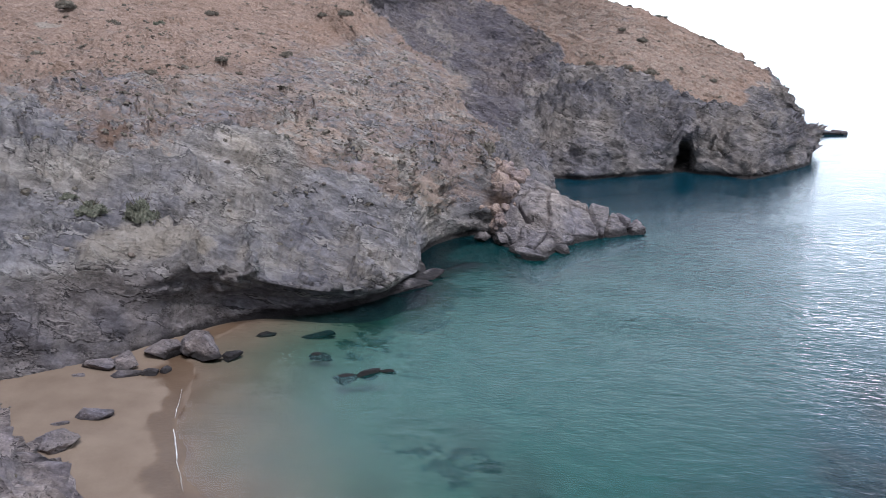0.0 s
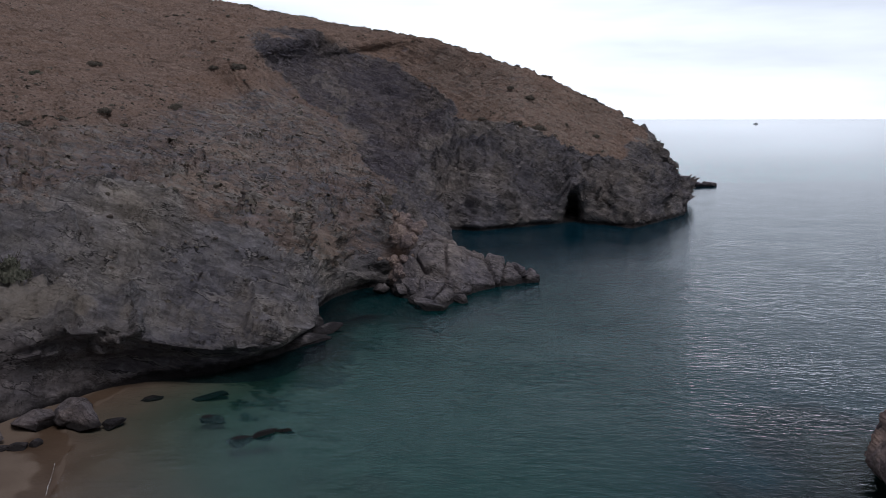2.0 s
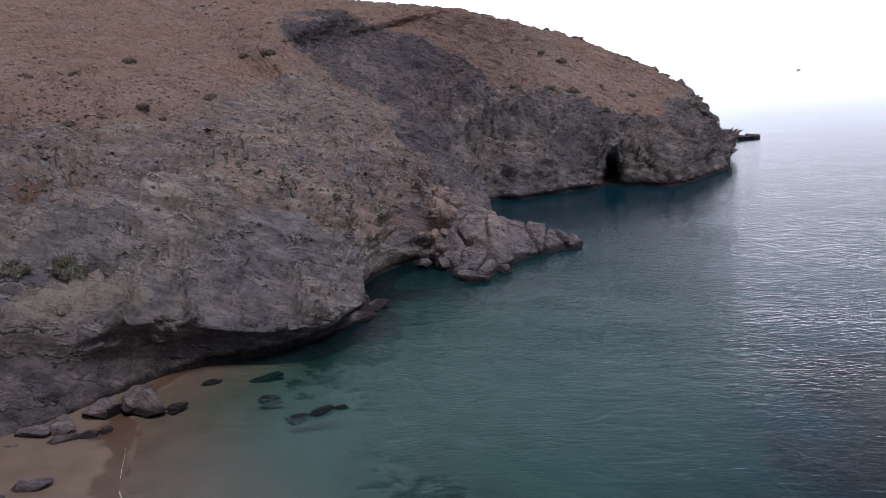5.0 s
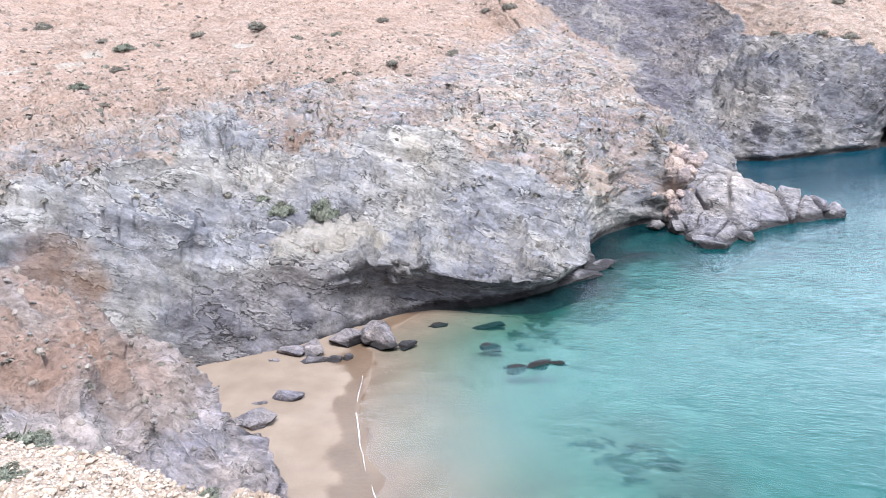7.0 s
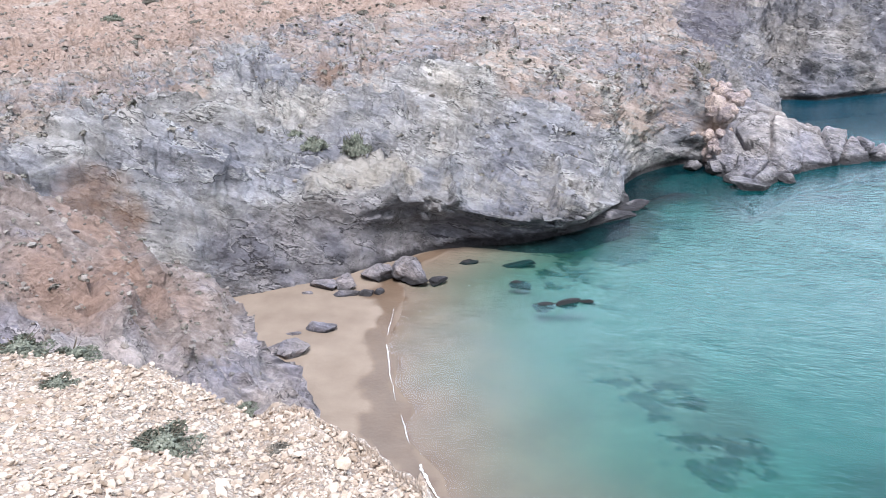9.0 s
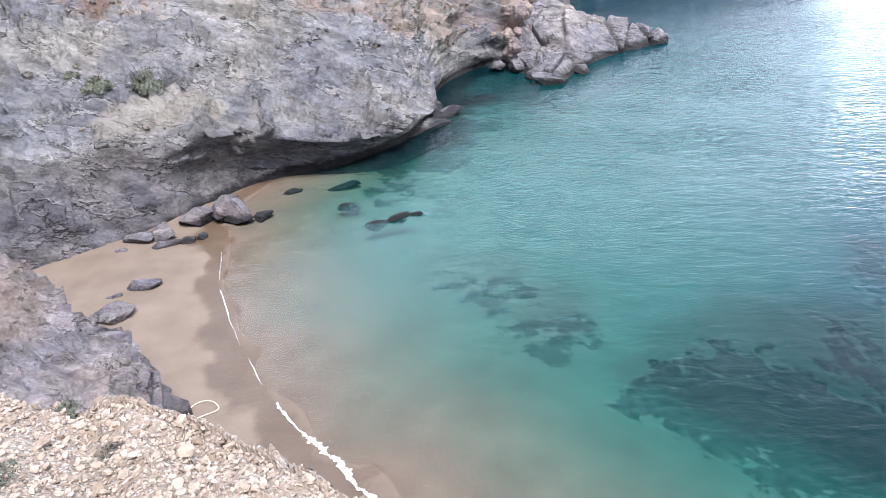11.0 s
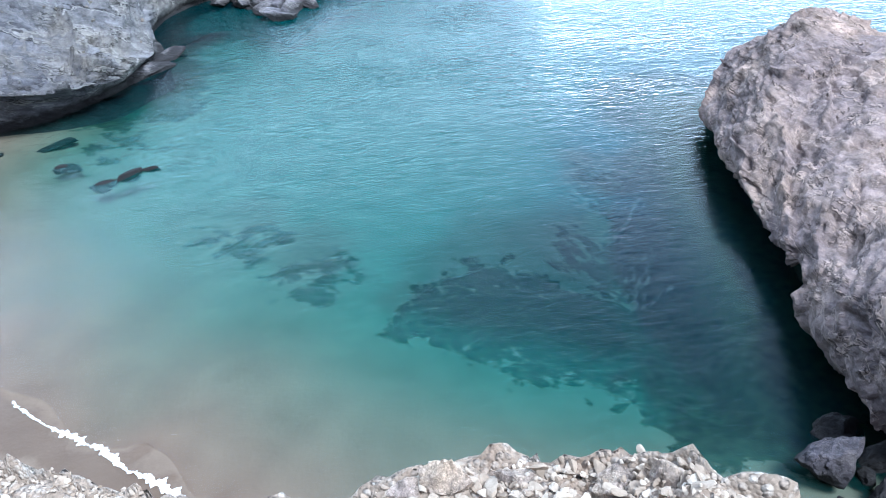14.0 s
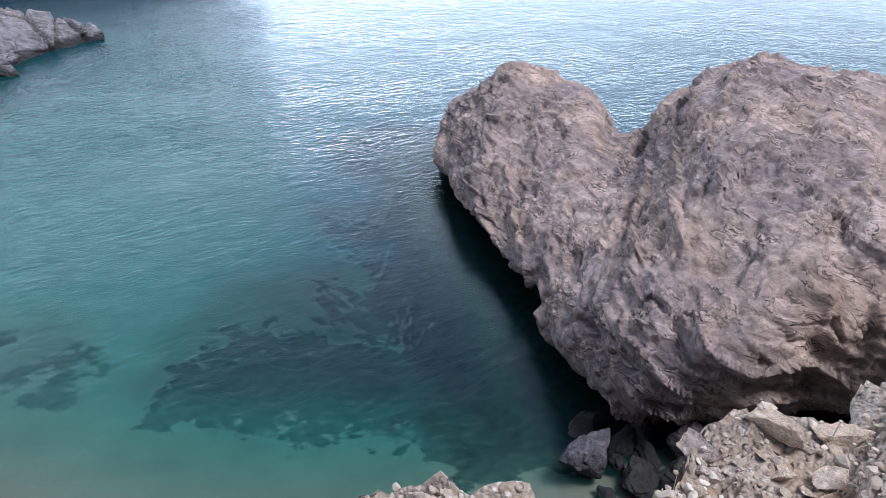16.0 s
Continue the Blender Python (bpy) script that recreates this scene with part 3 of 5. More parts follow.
hill((22.5, 114.5, 0), (22.5, 115.3, 0.8), (22.5, 117, 2.3), (22.4, 121, 5), (22.2, 127, 7.5), (22, 134, 9.3), (22.5, 145, 12), (23.2, 155, 14.6), 6.3)
hill((24.4, 123, 0), (24.4, 124, 0.8), (24.4, 126, 2.5), (24.4, 130, 4.5), (24.3, 135, 6), (24.2, 142, 7.3), (24.2, 149, 8.8), (24.4, 156, 10.2), 7.2)
hill((26.4, 136, 0), (26.3, 137, 0.8), (26.2, 139, 2), (26, 142, 3.3), (25.6, 146, 4.6), (25.3, 150, 5.7), (25.0, 155, 6.8), (24.6, 162, 8.0), 8.5)
hill((25.9, 160, 0), (25.8, 161, 1), (25.7, 162, 2), (25.6, 164, 3), (25.4, 166, 4), (25.1, 168, 5), (24.8, 170, 6), (24.2, 176, 7), 9)
hill((22, 205, 0), (21.8, 204, 1), (21.6, 203, 2), (21.4, 202, 3.5), (21, 200, 5), (20.5, 198, 7), (20, 195, 9), (18, 190, 12), 9)


def bedding(p, size=1.0):
    """Relief of layered, broken rock at places p."""
    a, c = radians(20), radians(28)
    x, y, z = p.T
    q = np.stack([x * math.cos(c) + y * math.sin(c), -x * math.sin(c) + y * math.cos(c), z + 0.28 * x - 0.12 * y], 1)
    warp = fbm(p * 0.12, 3, 40)[:, None] * 1.2
    big = ridged((q + warp) * np.array([0.10, 0.10, 0.34]) / size, 3, 5)
    lay = ridged((q + warp) * np.array([0.22, 0.22, 1.25]) / size, 4, 11)
    chip = fbm(p * 1.1 / size, 4, 23)
    return big, lay, chip


def rough_rock(g, amount, size=1.0, pits=0.0, dip=(0.34, -0.10)):
    """Push a lofted grid out along its normals by the relief of bedded, jointed rock; amount is (m, n)."""
    m, n, _ = g.shape
    nrm = even_normals(g)
    p = g.reshape(-1, 3)
    big, lay, chip = bedding(p, size)
    up = p[:, 2] + dip[0] * p[:, 0] + dip[1] * p[:, 1]
    q = np.stack([p[:, 0], p[:, 1], up], 1) + 0.5 * size * np.stack([fbm(p * 0.35 / size + n, 2, 70 + n) for n in (0, 5, 9)], 1)
    f1 = facets(q * np.array([0.12, 0.26, 0.42]) / size, 100)
    f2 = facets(q * np.array([0.32, 0.6, 1.2]) / size + 7, 120)
    f3 = facets(q * np.array([0.9, 1.3, 2.6]) / size + 3, 130)
    shelf = 0
    for step, cover, seed in ((0.55, -0.25, 7), (1.5, -0.1, 17)):
        st = (up + 0.8 * fbm(p * 0.16 / size, 3, 91 + seed) + 0.12 * fbm(p * 1.1 / size, 3, 93 + seed)) / size * step
        shelf = shelf + ((st - np.floor(st)) ** 4 - 0.2) / step * smooth(cover - 0.1, cover + 0.3, vnoise(p * 0.3 / size, seed))
    rib = ridged(p * np.array([0.075, 0.075, 0.05]) / size + 3, 2, 51)
    d = (0.5 * rib + 0.22 * big + 0.10 * lay + 0.12 * chip + 0.7 * shelf + 0.85 * f1 + 0.55 * f2 + 0.2 * f3).reshape(m, n) * amount * size
    if pits:
        d = d + pits * np.minimum(amount, 1.0) * (ridged(p * 0.9, 4, 61) * 0.4 + fbm(p * 2.6, 3, 63) * 0.4 - smooth(0.4, 0.6, vnoise(p * 0.8, 66)) * 0.8).reshape(m, n)
    return g + nrm * d[..., None]


def set_back(e, b):
    """How many times further off a place at height angle e and bearing b lies than the lofted slope."""
    return 1 + 0.42 * smooth(-8, 5, e) * (1 - 0.75 * smooth(0, 14, b))


def zone(b, e, outline, soft):
    """How far places at bearing b and height angle e lie within an outline in the camera's view; 0 to 1 across a soft
    edge.
    """
    inside, best = np.zeros(b.shape, bool), np.full(b.shape, 1e9)
    for (x0, y0), (x1, y1) in zip(outline, outline[1:] + outline[:1]):
        if y0 != y1:
            inside ^= ((y0 > e) != (y1 > e)) & (b < (x1 - x0) * (e - y0) / (y1 - y0) + x0)
        t = np.clip(((b - x0) * (x1 - x0) + (e - y0) * (y1 - y0)) / ((x1 - x0) ** 2 + (y1 - y0) ** 2), 0, 1)
        best = np.minimum(best, np.hypot(b - x0 - t * (x1 - x0), e - y0 - t * (y1 - y0)))
    return smooth(-soft, soft, np.where(inside, best, -best))


def carve(grid, cracks, width, depth):
    """Cut open cracks along lines between places."""
    nrm = grid_normals(grid)
    cut = np.zeros(grid.shape[:2])
    bend = 0.5 * fbm(grid.reshape(-1, 3) * 0.6, 3, 88).reshape(grid.shape[:2])
    for p, q in cracks:
        p, q = np.array(p, float), np.array(q, float)
        d = q - p
        t = np.clip(((grid - p) @ d) / (d @ d), 0, 1)
        gap = np.linalg.norm(grid - p - t[..., None] * d, axis=2) + np.minimum(0.6 * bend, 0.2)
        cut = np.maximum(cut, smooth(width, 0.3 * width, gap) * (0.4 + 0.6 * np.sin(math.pi * np.clip(t, 0.02, 0.98))))
    return grid - nrm * (cut * depth)[..., None]


g, lev, sta = loft(HILL, 0.0030, 90)
m_, n_, _ = g.shape
flat = g.reshape(-1, 3)
bear = np.degrees(np.arctan2(g[..., 0], g[..., 1]))
bare = np.interp(sta, np.arange(len(BARE)), BARE)[:, None]
soil = smooth(np.where(bear > 3, -0.9, -2.1), np.where(bear > 3, 0.7, 1.2), lev[None, :] - bare + 0.9 * fbm(flat * 0.045, 3, 15).reshape(m_, n_))
def stains(grid, spots):
    best = np.zeros(grid.shape[:2])
    for x, y, z, r in spots:
        best = np.maximum(best, smooth(r, 0.2 * r, np.linalg.norm(grid - np.array([x, y, z]), axis=2)))
    return best


# bare rock, stony ground and soil, fitted to the camera's view by bearing and height angle
tall = np.degrees(np.arctan2(g[..., 2] - 18.0, np.hypot(g[..., 0], g[..., 1])))
wob1, wob2 = (1.1 * fbm(flat * 0.16 + k, 4, 150 + k).reshape(m_, n_) for k in (0, 7))
zb, ze = bear + wob1, tall + 0.6 * wob2
STONY = [(-60, -3.2), (-51, -2.3), (-43.9, -3.1), (-35.4, -0.9), (-26.6, -0.8), (-17.4, -0.6), (-10.5, 1.9), (-6.6, 2.4), (-1.5, -0.5), (1.1, -4.8), (3.5, -9.2), (0.4, -13), (-18.2, -12), (-41, -10), (-62, -9.1)]
GREY = [(-66, -7.7), (-52.2, -7.5), (-47.6, -6.6), (-42.5, -6), (-36.8, -6), (-36, -2.4), (-34, -1.5), (-31.4, -3.4), (-29, -5.9), (-24.9, -6.9), (-22.4, -4.9), (-19.5, -4.2), (-16.3, -5.4), (-13.2, -8.3),
        (-8.6, -9.3), (-4.9, -11), (-1.8, -12.5), (0.8, -10.6), (4, -11), (4, -30), (-70, -30)]
GULLY = [(-9.3, 6.3), (-6.3, 6.6), (-4.1, 6.3), (0, 4.9), (4.8, 3), (7.1, 1.2), (7.3, -0.4), (5.3, -2.7), (3.4, -6), (0.9, -4.7), (-1.5, -0.4), (-4.5, 1.6), (-7.6, 3)]
HEADLAND = [(6.6, 1.6), (7.7, -0.5), (10.1, -0.8), (14.4, -1.5), (17.9, -3.1), (20.8, -4.1), (22.4, -2.4), (23, -0.5), (40, 0), (40, -30), (3, -30), (3, -9.5), (1.5, -5.7), (4.4, -2.7)]
soil = np.where((bear > -62) & (bear < 26) & (lev[None, :] < 9.6), 1.0, soil)
soil = np.minimum(soil, 1 - 0.48 * zone(zb, ze, STONY, 1.2))
soil = np.minimum(soil, 1 - 0.97 * zone(zb, ze, GREY, 0.7))
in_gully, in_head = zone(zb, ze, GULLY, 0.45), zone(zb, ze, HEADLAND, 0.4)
soil = np.minimum(soil, 1 - np.maximum(in_gully, in_head) * smooth(70, 80, np.hypot(g[..., 0], g[..., 1])))
trail = [(-66, 52, 21.6), (-62.1, 58.2, 21.8), (-58.2, 64.8, 22.1), (-51.0, 70.0, 22.1), (-43.0, 73.8, 21.9), (-36, 77, 21.8)]
bleached = stains(g, [tuple(np.array(a) + (np.array(b) - np.array(a)) * k) + (1.0,) for a, b in zip(trail[:-1], trail[1:]) for k in np.linspace(0, 1, 12)])
bleached = np.maximum(bleached, 0.75 * zone(zb, ze, [(-30.9, -12.9), (-25.3, -10.5), (-22.1, -12.2), (-21.3, -14.2), (-25.3, -14.7), (-30.2, -15.1)], 0.8))
bleached = np.maximum(bleached, 0.55 * zone(zb, ze, [(-23.4, -14.6), (-16.6, -16.4), (-8.8, -18.1), (-3.5, -17.5), (-5.8, -15.4), (-9.6, -13.9), (-13.5, -14.4), (-18.4, -14.1)], 0.8))
bleached = np.maximum(bleached, 0.6 * zone(zb, ze, [(-3.6, 4.6), (-2.3, 3.7), (-1.3, 1.4), (-0.2, -1.9), (0.6, -4.2), (-0.5, -3.9), (-1.9, -0.8), (-3.3, 2.4)], 0.5))
bleached = np.maximum(bleached, 0.52 * zone(zb, ze, [(4, 5.5), (8, 1), (8, -0.4), (14, -1.2), (18, -2.8), (21, -3.6), (22.5, -1), (20, 1.2), (14, 3.6), (8, 5.6)], 0.5))
bleached = np.maximum(bleached, stains(g, ((-20, 45.5, 6.5, 2.4), (-21.5, 44.5, 6.4, 2.4), (-24.5, 44.0, 6.8, 1.8), (-18.3, 45.6, 5.8, 1.5), (-45, 76, 22, 2.5), (-60, 68, 23, 2.5))))
rust = stains(g, ((-34.0, 31.5, 8.5, 4.0), (-32.5, 32.5, 6.8, 2.5), (-14.2, 60.8, 10, 3.2), (-28.5, 54.6, 12.9, 2.8), (-25.3, 56.5, 13.1, 3.0), (3.5, 71.8, 4, 3.5)))
amount = np.interp(lev, [0, 0.6, 1, 2, 3.2, 5, 6.2, 7, 9, 12], [0.05, 0.08, 0.1, 0.3, 0.7, 0.95, 0.85, 0.5, 0.45, 0.5])[None, :] * np.ones((m_, 1))
amount *= 1 + 0.9 * smooth(95, 120, np.hypot(g[..., 0], g[..., 1])) * (soil < 0.5)
amount *= 1 - 0.6 * (smooth(11.5, 12.5, sta) * smooth(16, 15, sta))[:, None] * smooth(6.0, 5.0, lev)[None, :]
g = carve(g, (((-36.3, 54.5, 15.3), (-33.5, 51, 13)), ((-33.5, 51, 13), (-30.2, 47.5, 10.6)), ((-33.1, 53.8, 14.6), (-27.8, 50.9, 10.4)), ((-38.5, 38.5, 8.6), (-31.5, 39.5, 7.4)),
              ((-31.5, 39.5, 7.4), (-26, 42, 6.6)), ((-24.5, 43.5, 7.2), (-21.5, 43.8, 6.0)), ((-10.5, 50, 3.4), (-6, 51.5, 2.6)), ((-14.5, 52, 6.2), (-11.5, 51, 4.4))), 0.5, 0.8)
# upper slopes pushed back along the camera's sight lines, keeping their look from it
g = np.array([0, 0, 18.0]) + (g - np.array([0, 0, 18.0])) * set_back(tall, bear)[..., None]
flat = g.reshape(-1, 3)
g = rough_rock(g, amount)
g[..., 2] += 0.25 * fbm(flat * 0.5, 3, 77).reshape(m_, n_) * soil
# the notch that the waves have cut at sea level
notch = np.exp(-((g[..., 2] - 0.15) / 0.5) ** 2) * smooth(0.2, 1.2, lev)[None, :] * smooth(3.4, 2.6, lev)[None, :] * smooth(-22, -17, bear) * (0.8 + 0.4 * wob1) * (1 - 0.75 * smooth(13, 14.5, sta) * smooth(20, 18, sta))[:, None]
back = np.hypot(g[..., 0], g[..., 1])
g[..., :2] *= (1 + np.clip(notch, 0, 1.2) * 1.0 / back)[..., None]
hill_faces = grid_faces(m_, n_)
hill_verts = g.reshape(-1, 3)
# darker gully and headland rock; shade painted on the wall under the lip
hillside = tagged(new("hillside", mesh_from("hillside", hill_verts, hill_faces, M_HILL, [("soil", soil), ("rust", rust), ("pale", bleached), ("slate_shade", np.maximum(np.maximum(in_gully, 0.45 * in_head), 0.7 * zone(zb, ze, [(-40, -15.5), (-31, -15.5), (-25, -15.3), (-20, -15.8), (-14, -18), (-8, -19), (-8, -24), (-40, -26)], 1.0)))])),
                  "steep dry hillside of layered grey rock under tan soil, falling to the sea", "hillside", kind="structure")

# ---------------------------------------------------------------- the near lookout and the slope below it
NEAR = []


def near(b, edge, drop, valley, ridge, back):
    """One cut through the lookout from its middle outwards; each place as range, height."""
    er, ez = edge
    rows = ((0.01, 16.42), (er * 0.5, 16.42 + 0.5 * (ez - 16.42)), (er * 0.88, 16.42 + 0.9 * (ez - 16.42)), edge, (er + 0.25, ez - 0.5), drop, valley, ridge, back)
    NEAR.append([pol(b, *p) for p in rows])


near(-180, (12, 17), (18, 17.5), (40, 20), (110, 28), (420, 34))
near(-140, (12, 16.8), (18, 17), (40, 19), (100, 28), (420, 34))
near(-110, (14, 16.2), (17, 15.2), (26, 15), (60, 22), (300, 40))
near(-75, (11, 15.2), (13, 13.5), (20, 12.5), (38, 16.5), (62, 17))
near(-60, (8.5, 14.95), (10, 12.5), (18, 9.8), (34, 13.6), (44, 5))
near(-53, (7.6, 14.82), (9, 11.5), (17, 8.5), (34, 12.2), (40, 4))
near(-48, (7, 14.68), (8.3, 11), (17, 7.5), (32.5, 10.2), (37.5, 2.5))
near(-44, (6.4, 14.6), (7.7, 10), (17, 6.5), (31, 7.6), (35, 1.5))
near(-41, (6, 14.5), (7.2, 9.5), (17, 5.5), (29.5, 6.5), (33, 0.6))
near(-38.5, (5.6, 14.45), (6.8, 9), (17, 4), (28, 5.0), (31.5, 0.2))
near(-36, (5.3, 14.62), (6.5, 8.5), (17, 2.5), (27, 3.2), (30.3, -0.4))
near(-34, (5, 14.7), (6.2, 8), (14, 1.6), (22, 0.8), (26, -1.5))
near(-30, (4.45, 14.67), (5.6, 8), (9, 3), (13, -0.5), (16, -3))
near(-19, (3.2, 14.89), (4.3, 9), (7, 3), (10, -0.5), (13, -3))
near(-11, (2.5, 15.13), (3.6, 9), (6, 3), (9, -0.5), (12, -3))
near(-3, (2.0, 15.44), (3.1, 9), (6, 3), (8, -0.5), (11, -3))
near(10, (1.87, 15.63), (3, 9), (5, 3), (7.5, -0.5), (10, -3))
near(25.9, (1.92, 15.74), (3, 9), (5, 3), (7.5, -0.5), (10, -3))
near(37.8, (1.90, 15.86), (3, 9), (5, 3), (7.5, -0.5), (10, -3))
near(44.6, (1.90, 16.01), (3, 9), (5, 3), (8, -0.5), (11, -3))
near(47.0, (1.80, 16.10), (2.9, 9), (5, 3), (8, -0.5), (11, -3))
near(52.6, (1.80, 16.09), (3, 9), (6, 3), (9, -0.5), (12, -3))
near(57.3, (1.88, 15.96), (3, 9.5), (6, 4), (10, 0), (13, -3))
near(61.5, (1.86, 15.92), (3, 10), (7, 5), (11, 1), (14, -2))
near(66.6, (1.98, 15.96), (3.1, 10.5), (7, 5.5), (11, 1), (14, -2))
near(68.7, (2.51, 15.97), (3.5, 11), (7, 6), (12, 1.5), (15, -1.5))
near(74.3, (2.79, 15.96), (3.8, 12), (8, 7), (13, 2), (16, -1))
near(78.2, (2.86, 15.94), (4.0, 12.6), (8, 8), (13.5, 3), (17, -0.5))
near(81.2, (3.1, 15.98), (4.3, 13), (8, 8.5), (14, 3.5), (18, 0))
near(84, (3.5, 16.14), (4.6, 13.2), (8.5, 9), (14.5, 4.5), (19, 2))
near(95, (4.5, 16.2), (6, 14.5), (10, 12), (16, 8), (24, 9))
near(115, (9, 16.6), (12, 16), (18, 15), (30, 14), (60, 10))
near(150, (12, 16.9), (18, 17.5), (40, 19), (110, 24), (420, 20))
near(180, (12, 17), (18, 17.5), (40, 20), (110, 28), (420, 34))

ng, nlev, nsta = loft(NEAR, 0.0074, 48)
nm, nn, _ = ng.shape
nbear = np.degrees(np.arctan2(ng[..., 0], ng[..., 1]))
pale = 1 - smooth(4.5, 5.1, nlev)[None, :] + 0 * nbear
nsoil = smooth(0.2, 0.6, smooth(6.0, 6.8, nlev)[None, :] * smooth(-36, -44, nbear) + 0.0 * nbear) * 0.62
nrust = stains(ng, ((-18.8, 16.4, 10.4, 5), (-19.2, 19, 8.8, 4.5), (-23, 21.6, 10.5, 4), (2.45, 0.45, 15.95, 0.35), (2.2, 0.75, 15.95, 0.25)))
namount = np.interp(nlev, [0, 2.5, 3.4, 5, 6, 8], [0.0, 0.0, 0.03, 0.5, 0.75, 0.7])[None, :] * np.ones((nm, 1))
ng = rough_rock(ng, namount, 0.8, 0.05)
crust = np.interp(nlev, [0, 1.0, 1.6, 4.6, 5.2], [0, 0, 1, 1, 0])[None, :] * (nbear > -75) * (nbear < 100)
np3 = ng.reshape(-1, 3)
np3 = np3 + 0.03 * np.stack([fbm(np3 * 6 + n, 2, 21 + n) for n in (0, 3, 6)], 1)
ng = ng + np.array([0.15, 0.25, 1.0]) * (crust * (1 + 0.3 * smooth(50, 60, nbear)) * (0.05 * facets(np3 * np.array([4, 4, 6]), 140) + 0.028 * facets(np3 * 10.0, 160)).reshape(nm, nn))[..., None]
rr = np.hypot(ng[..., 0], ng[..., 1])
ng[..., 2] += (0.05 * fbm(ng.reshape(-1, 3) * 2.2, 4, 3).reshape(nm, nn)) * smooth(0.5, 1.2, rr) * pale
ng[..., 2] += 0.035 * ridged(ng.reshape(-1, 3) * np.array([5.0, 5.0, 0.8]), 3, 13).reshape(nm, nn) * smooth(2.2, 3.0, nlev)[None, :] * pale
lookout = tagged(new("lookout_ground", mesh_from("lookout_ground", ng.reshape(-1, 3), grid_faces(nm, nn), M_LEDGE, [("soil", nsoil), ("pale", pale), ("rust", nrust)])),
                 "pale stony clifftop ground above a reddish rocky slope", "ground", kind="structure")

# ---------------------------------------------------------------- the seaward crag
CRAG = []


def crag(foot, lip, face, upper, crest, back, toe):
    b, r = foot
    rows = ((b, r + 0.8, -3.0), (b, r, 0.0), lip, face, upper, crest, back, toe)
    CRAG.append([pol(*p) for p in rows])


crag((42.0, 45), (40.9, 41.2, 1.1), (41.4, 42, 1.6), (41.9, 42.8, 2.2), (42.4, 43.5, 2.6), (42.9, 45, 1.6), (43.4, 47, -2))
crag((45.5, 39), (42.9, 33.2, 1.3), (44.6, 34, 3.0), (46.0, 38, 4.6), (46.8, 43, 5.4), (47.4, 47, 2.5), (48, 50, -2))
crag((48.5, 36), (45.7, 30.4, 1.3), (47.6, 32, 3.0), (48.6, 37, 4.4), (48.8, 43, 5.3), (49.2, 47, 3), (50, 50, -2))
crag((50.5, 33), (48.1, 27.3, 1.3), (50.2, 30, 3.1), (51.2, 35.5, 4.4), (51.0, 42.5, 4.9), (51.5, 47, 3), (52, 50, -2))
crag((54.5, 31), (51.6, 25.0, 1.4), (53.6, 27.5, 3.3), (54.2, 34, 4.3), (53.6, 41.5, 5.0), (54.2, 46, 2.5), (55, 49, -2))
crag((58, 29), (54.2, 22.3, 1.3), (56.0, 25.2, 3.4), (56.7, 32, 3.7), (56.2, 38, 3.6), (57.0, 42, 2), (58, 46, -2))
crag((60.4, 27.3), (56.8, 20.8, 1.3), (58.5, 22.8, 4.0), (59.2, 31, 4.3), (58.9, 38, 4.0), (59.6, 43, 3.2), (60.6, 48, -2))
crag((61.2, 26.8), (57.6, 20.4, 1.3), (59.3, 22.0, 4.3), (60.3, 30.5, 5.0), (59.6, 38, 5.5), (60.6, 43, 4.5), (61.6, 48, -2))
crag((63.6, 25.6), (59.4, 19.7, 1.3), (61.6, 20.4, 4.5), (62.8, 27.5, 6.0), (61.9, 38, 6.0), (62.6, 44, 5), (64.0, 50, -2))
crag((64.4, 25.4), (60.2, 19.5, 1.3), (62.4, 20.0, 4.5), (63.7, 27, 6.6), (62.5, 38, 7.2), (63.4, 44.5, 5.5), (65.0, 50.5, -2))
crag((67, 25), (62.8, 19.2, 1.2), (65.6, 18.9, 4.0), (68, 25.5, 6.7), (66.8, 38, 8.2), (68, 46, 6), (69.5, 53, -2))
crag((72, 23.5), (68.5, 19.6, 1.3), (70.4, 19.4, 5.0), (72.6, 26, 6.8), (73.6, 38, 7.9), (74, 47, 6), (74, 55, -2))
crag((75.5, 23.5), (72.6, 20.2, 1.4), (73.6, 19.9, 5.2), (75.2, 26, 7.0), (76.2, 38, 7.1), (77, 47, 6), (77, 56, -2))
crag((77.6, 24), (76.4, 21.9, 1.6), (76.6, 21.2, 5.1), (77.4, 25.4, 7.2), (79, 38, 6.8), (79.5, 48, 6), (80, 58, -2))
crag((81, 24.5), (80.4, 22.8, 1.8), (80.6, 22.0, 5.6), (81.2, 26, 7.8), (83, 38, 7.6), (83.5, 48, 6), (84, 60, -2))
crag((86, 25), (86, 24, 2.6), (86, 23.0, 6.0), (87, 26, 8.6), (89, 38, 10), (89, 50, 7), (89, 62, -2))
crag((95, 17), (96, 18, 5), (98, 19, 9), (100, 26, 11), (102, 38, 13), (102, 55, 9), (102, 70, -2))
cg, clev, csta = loft(CRAG, 0.0026, 110)
cm, cn, _ = cg.shape
cg = rough_rock(cg, np.interp(clev, [0, 1, 2, 7], [0.3, 0.5, 0.4, 0.4])[None, :] * np.ones((cm, 1)), 0.85, 0.22, (0.2, -0.35))
crag_rock = tagged(new("sea_crag", mesh_from("sea_crag", cg.reshape(-1, 3), grid_faces(cm, cn), M_CRAG)),
                   "large weathered brown-grey rock crag standing over the sea", "rock crag", kind="structure")

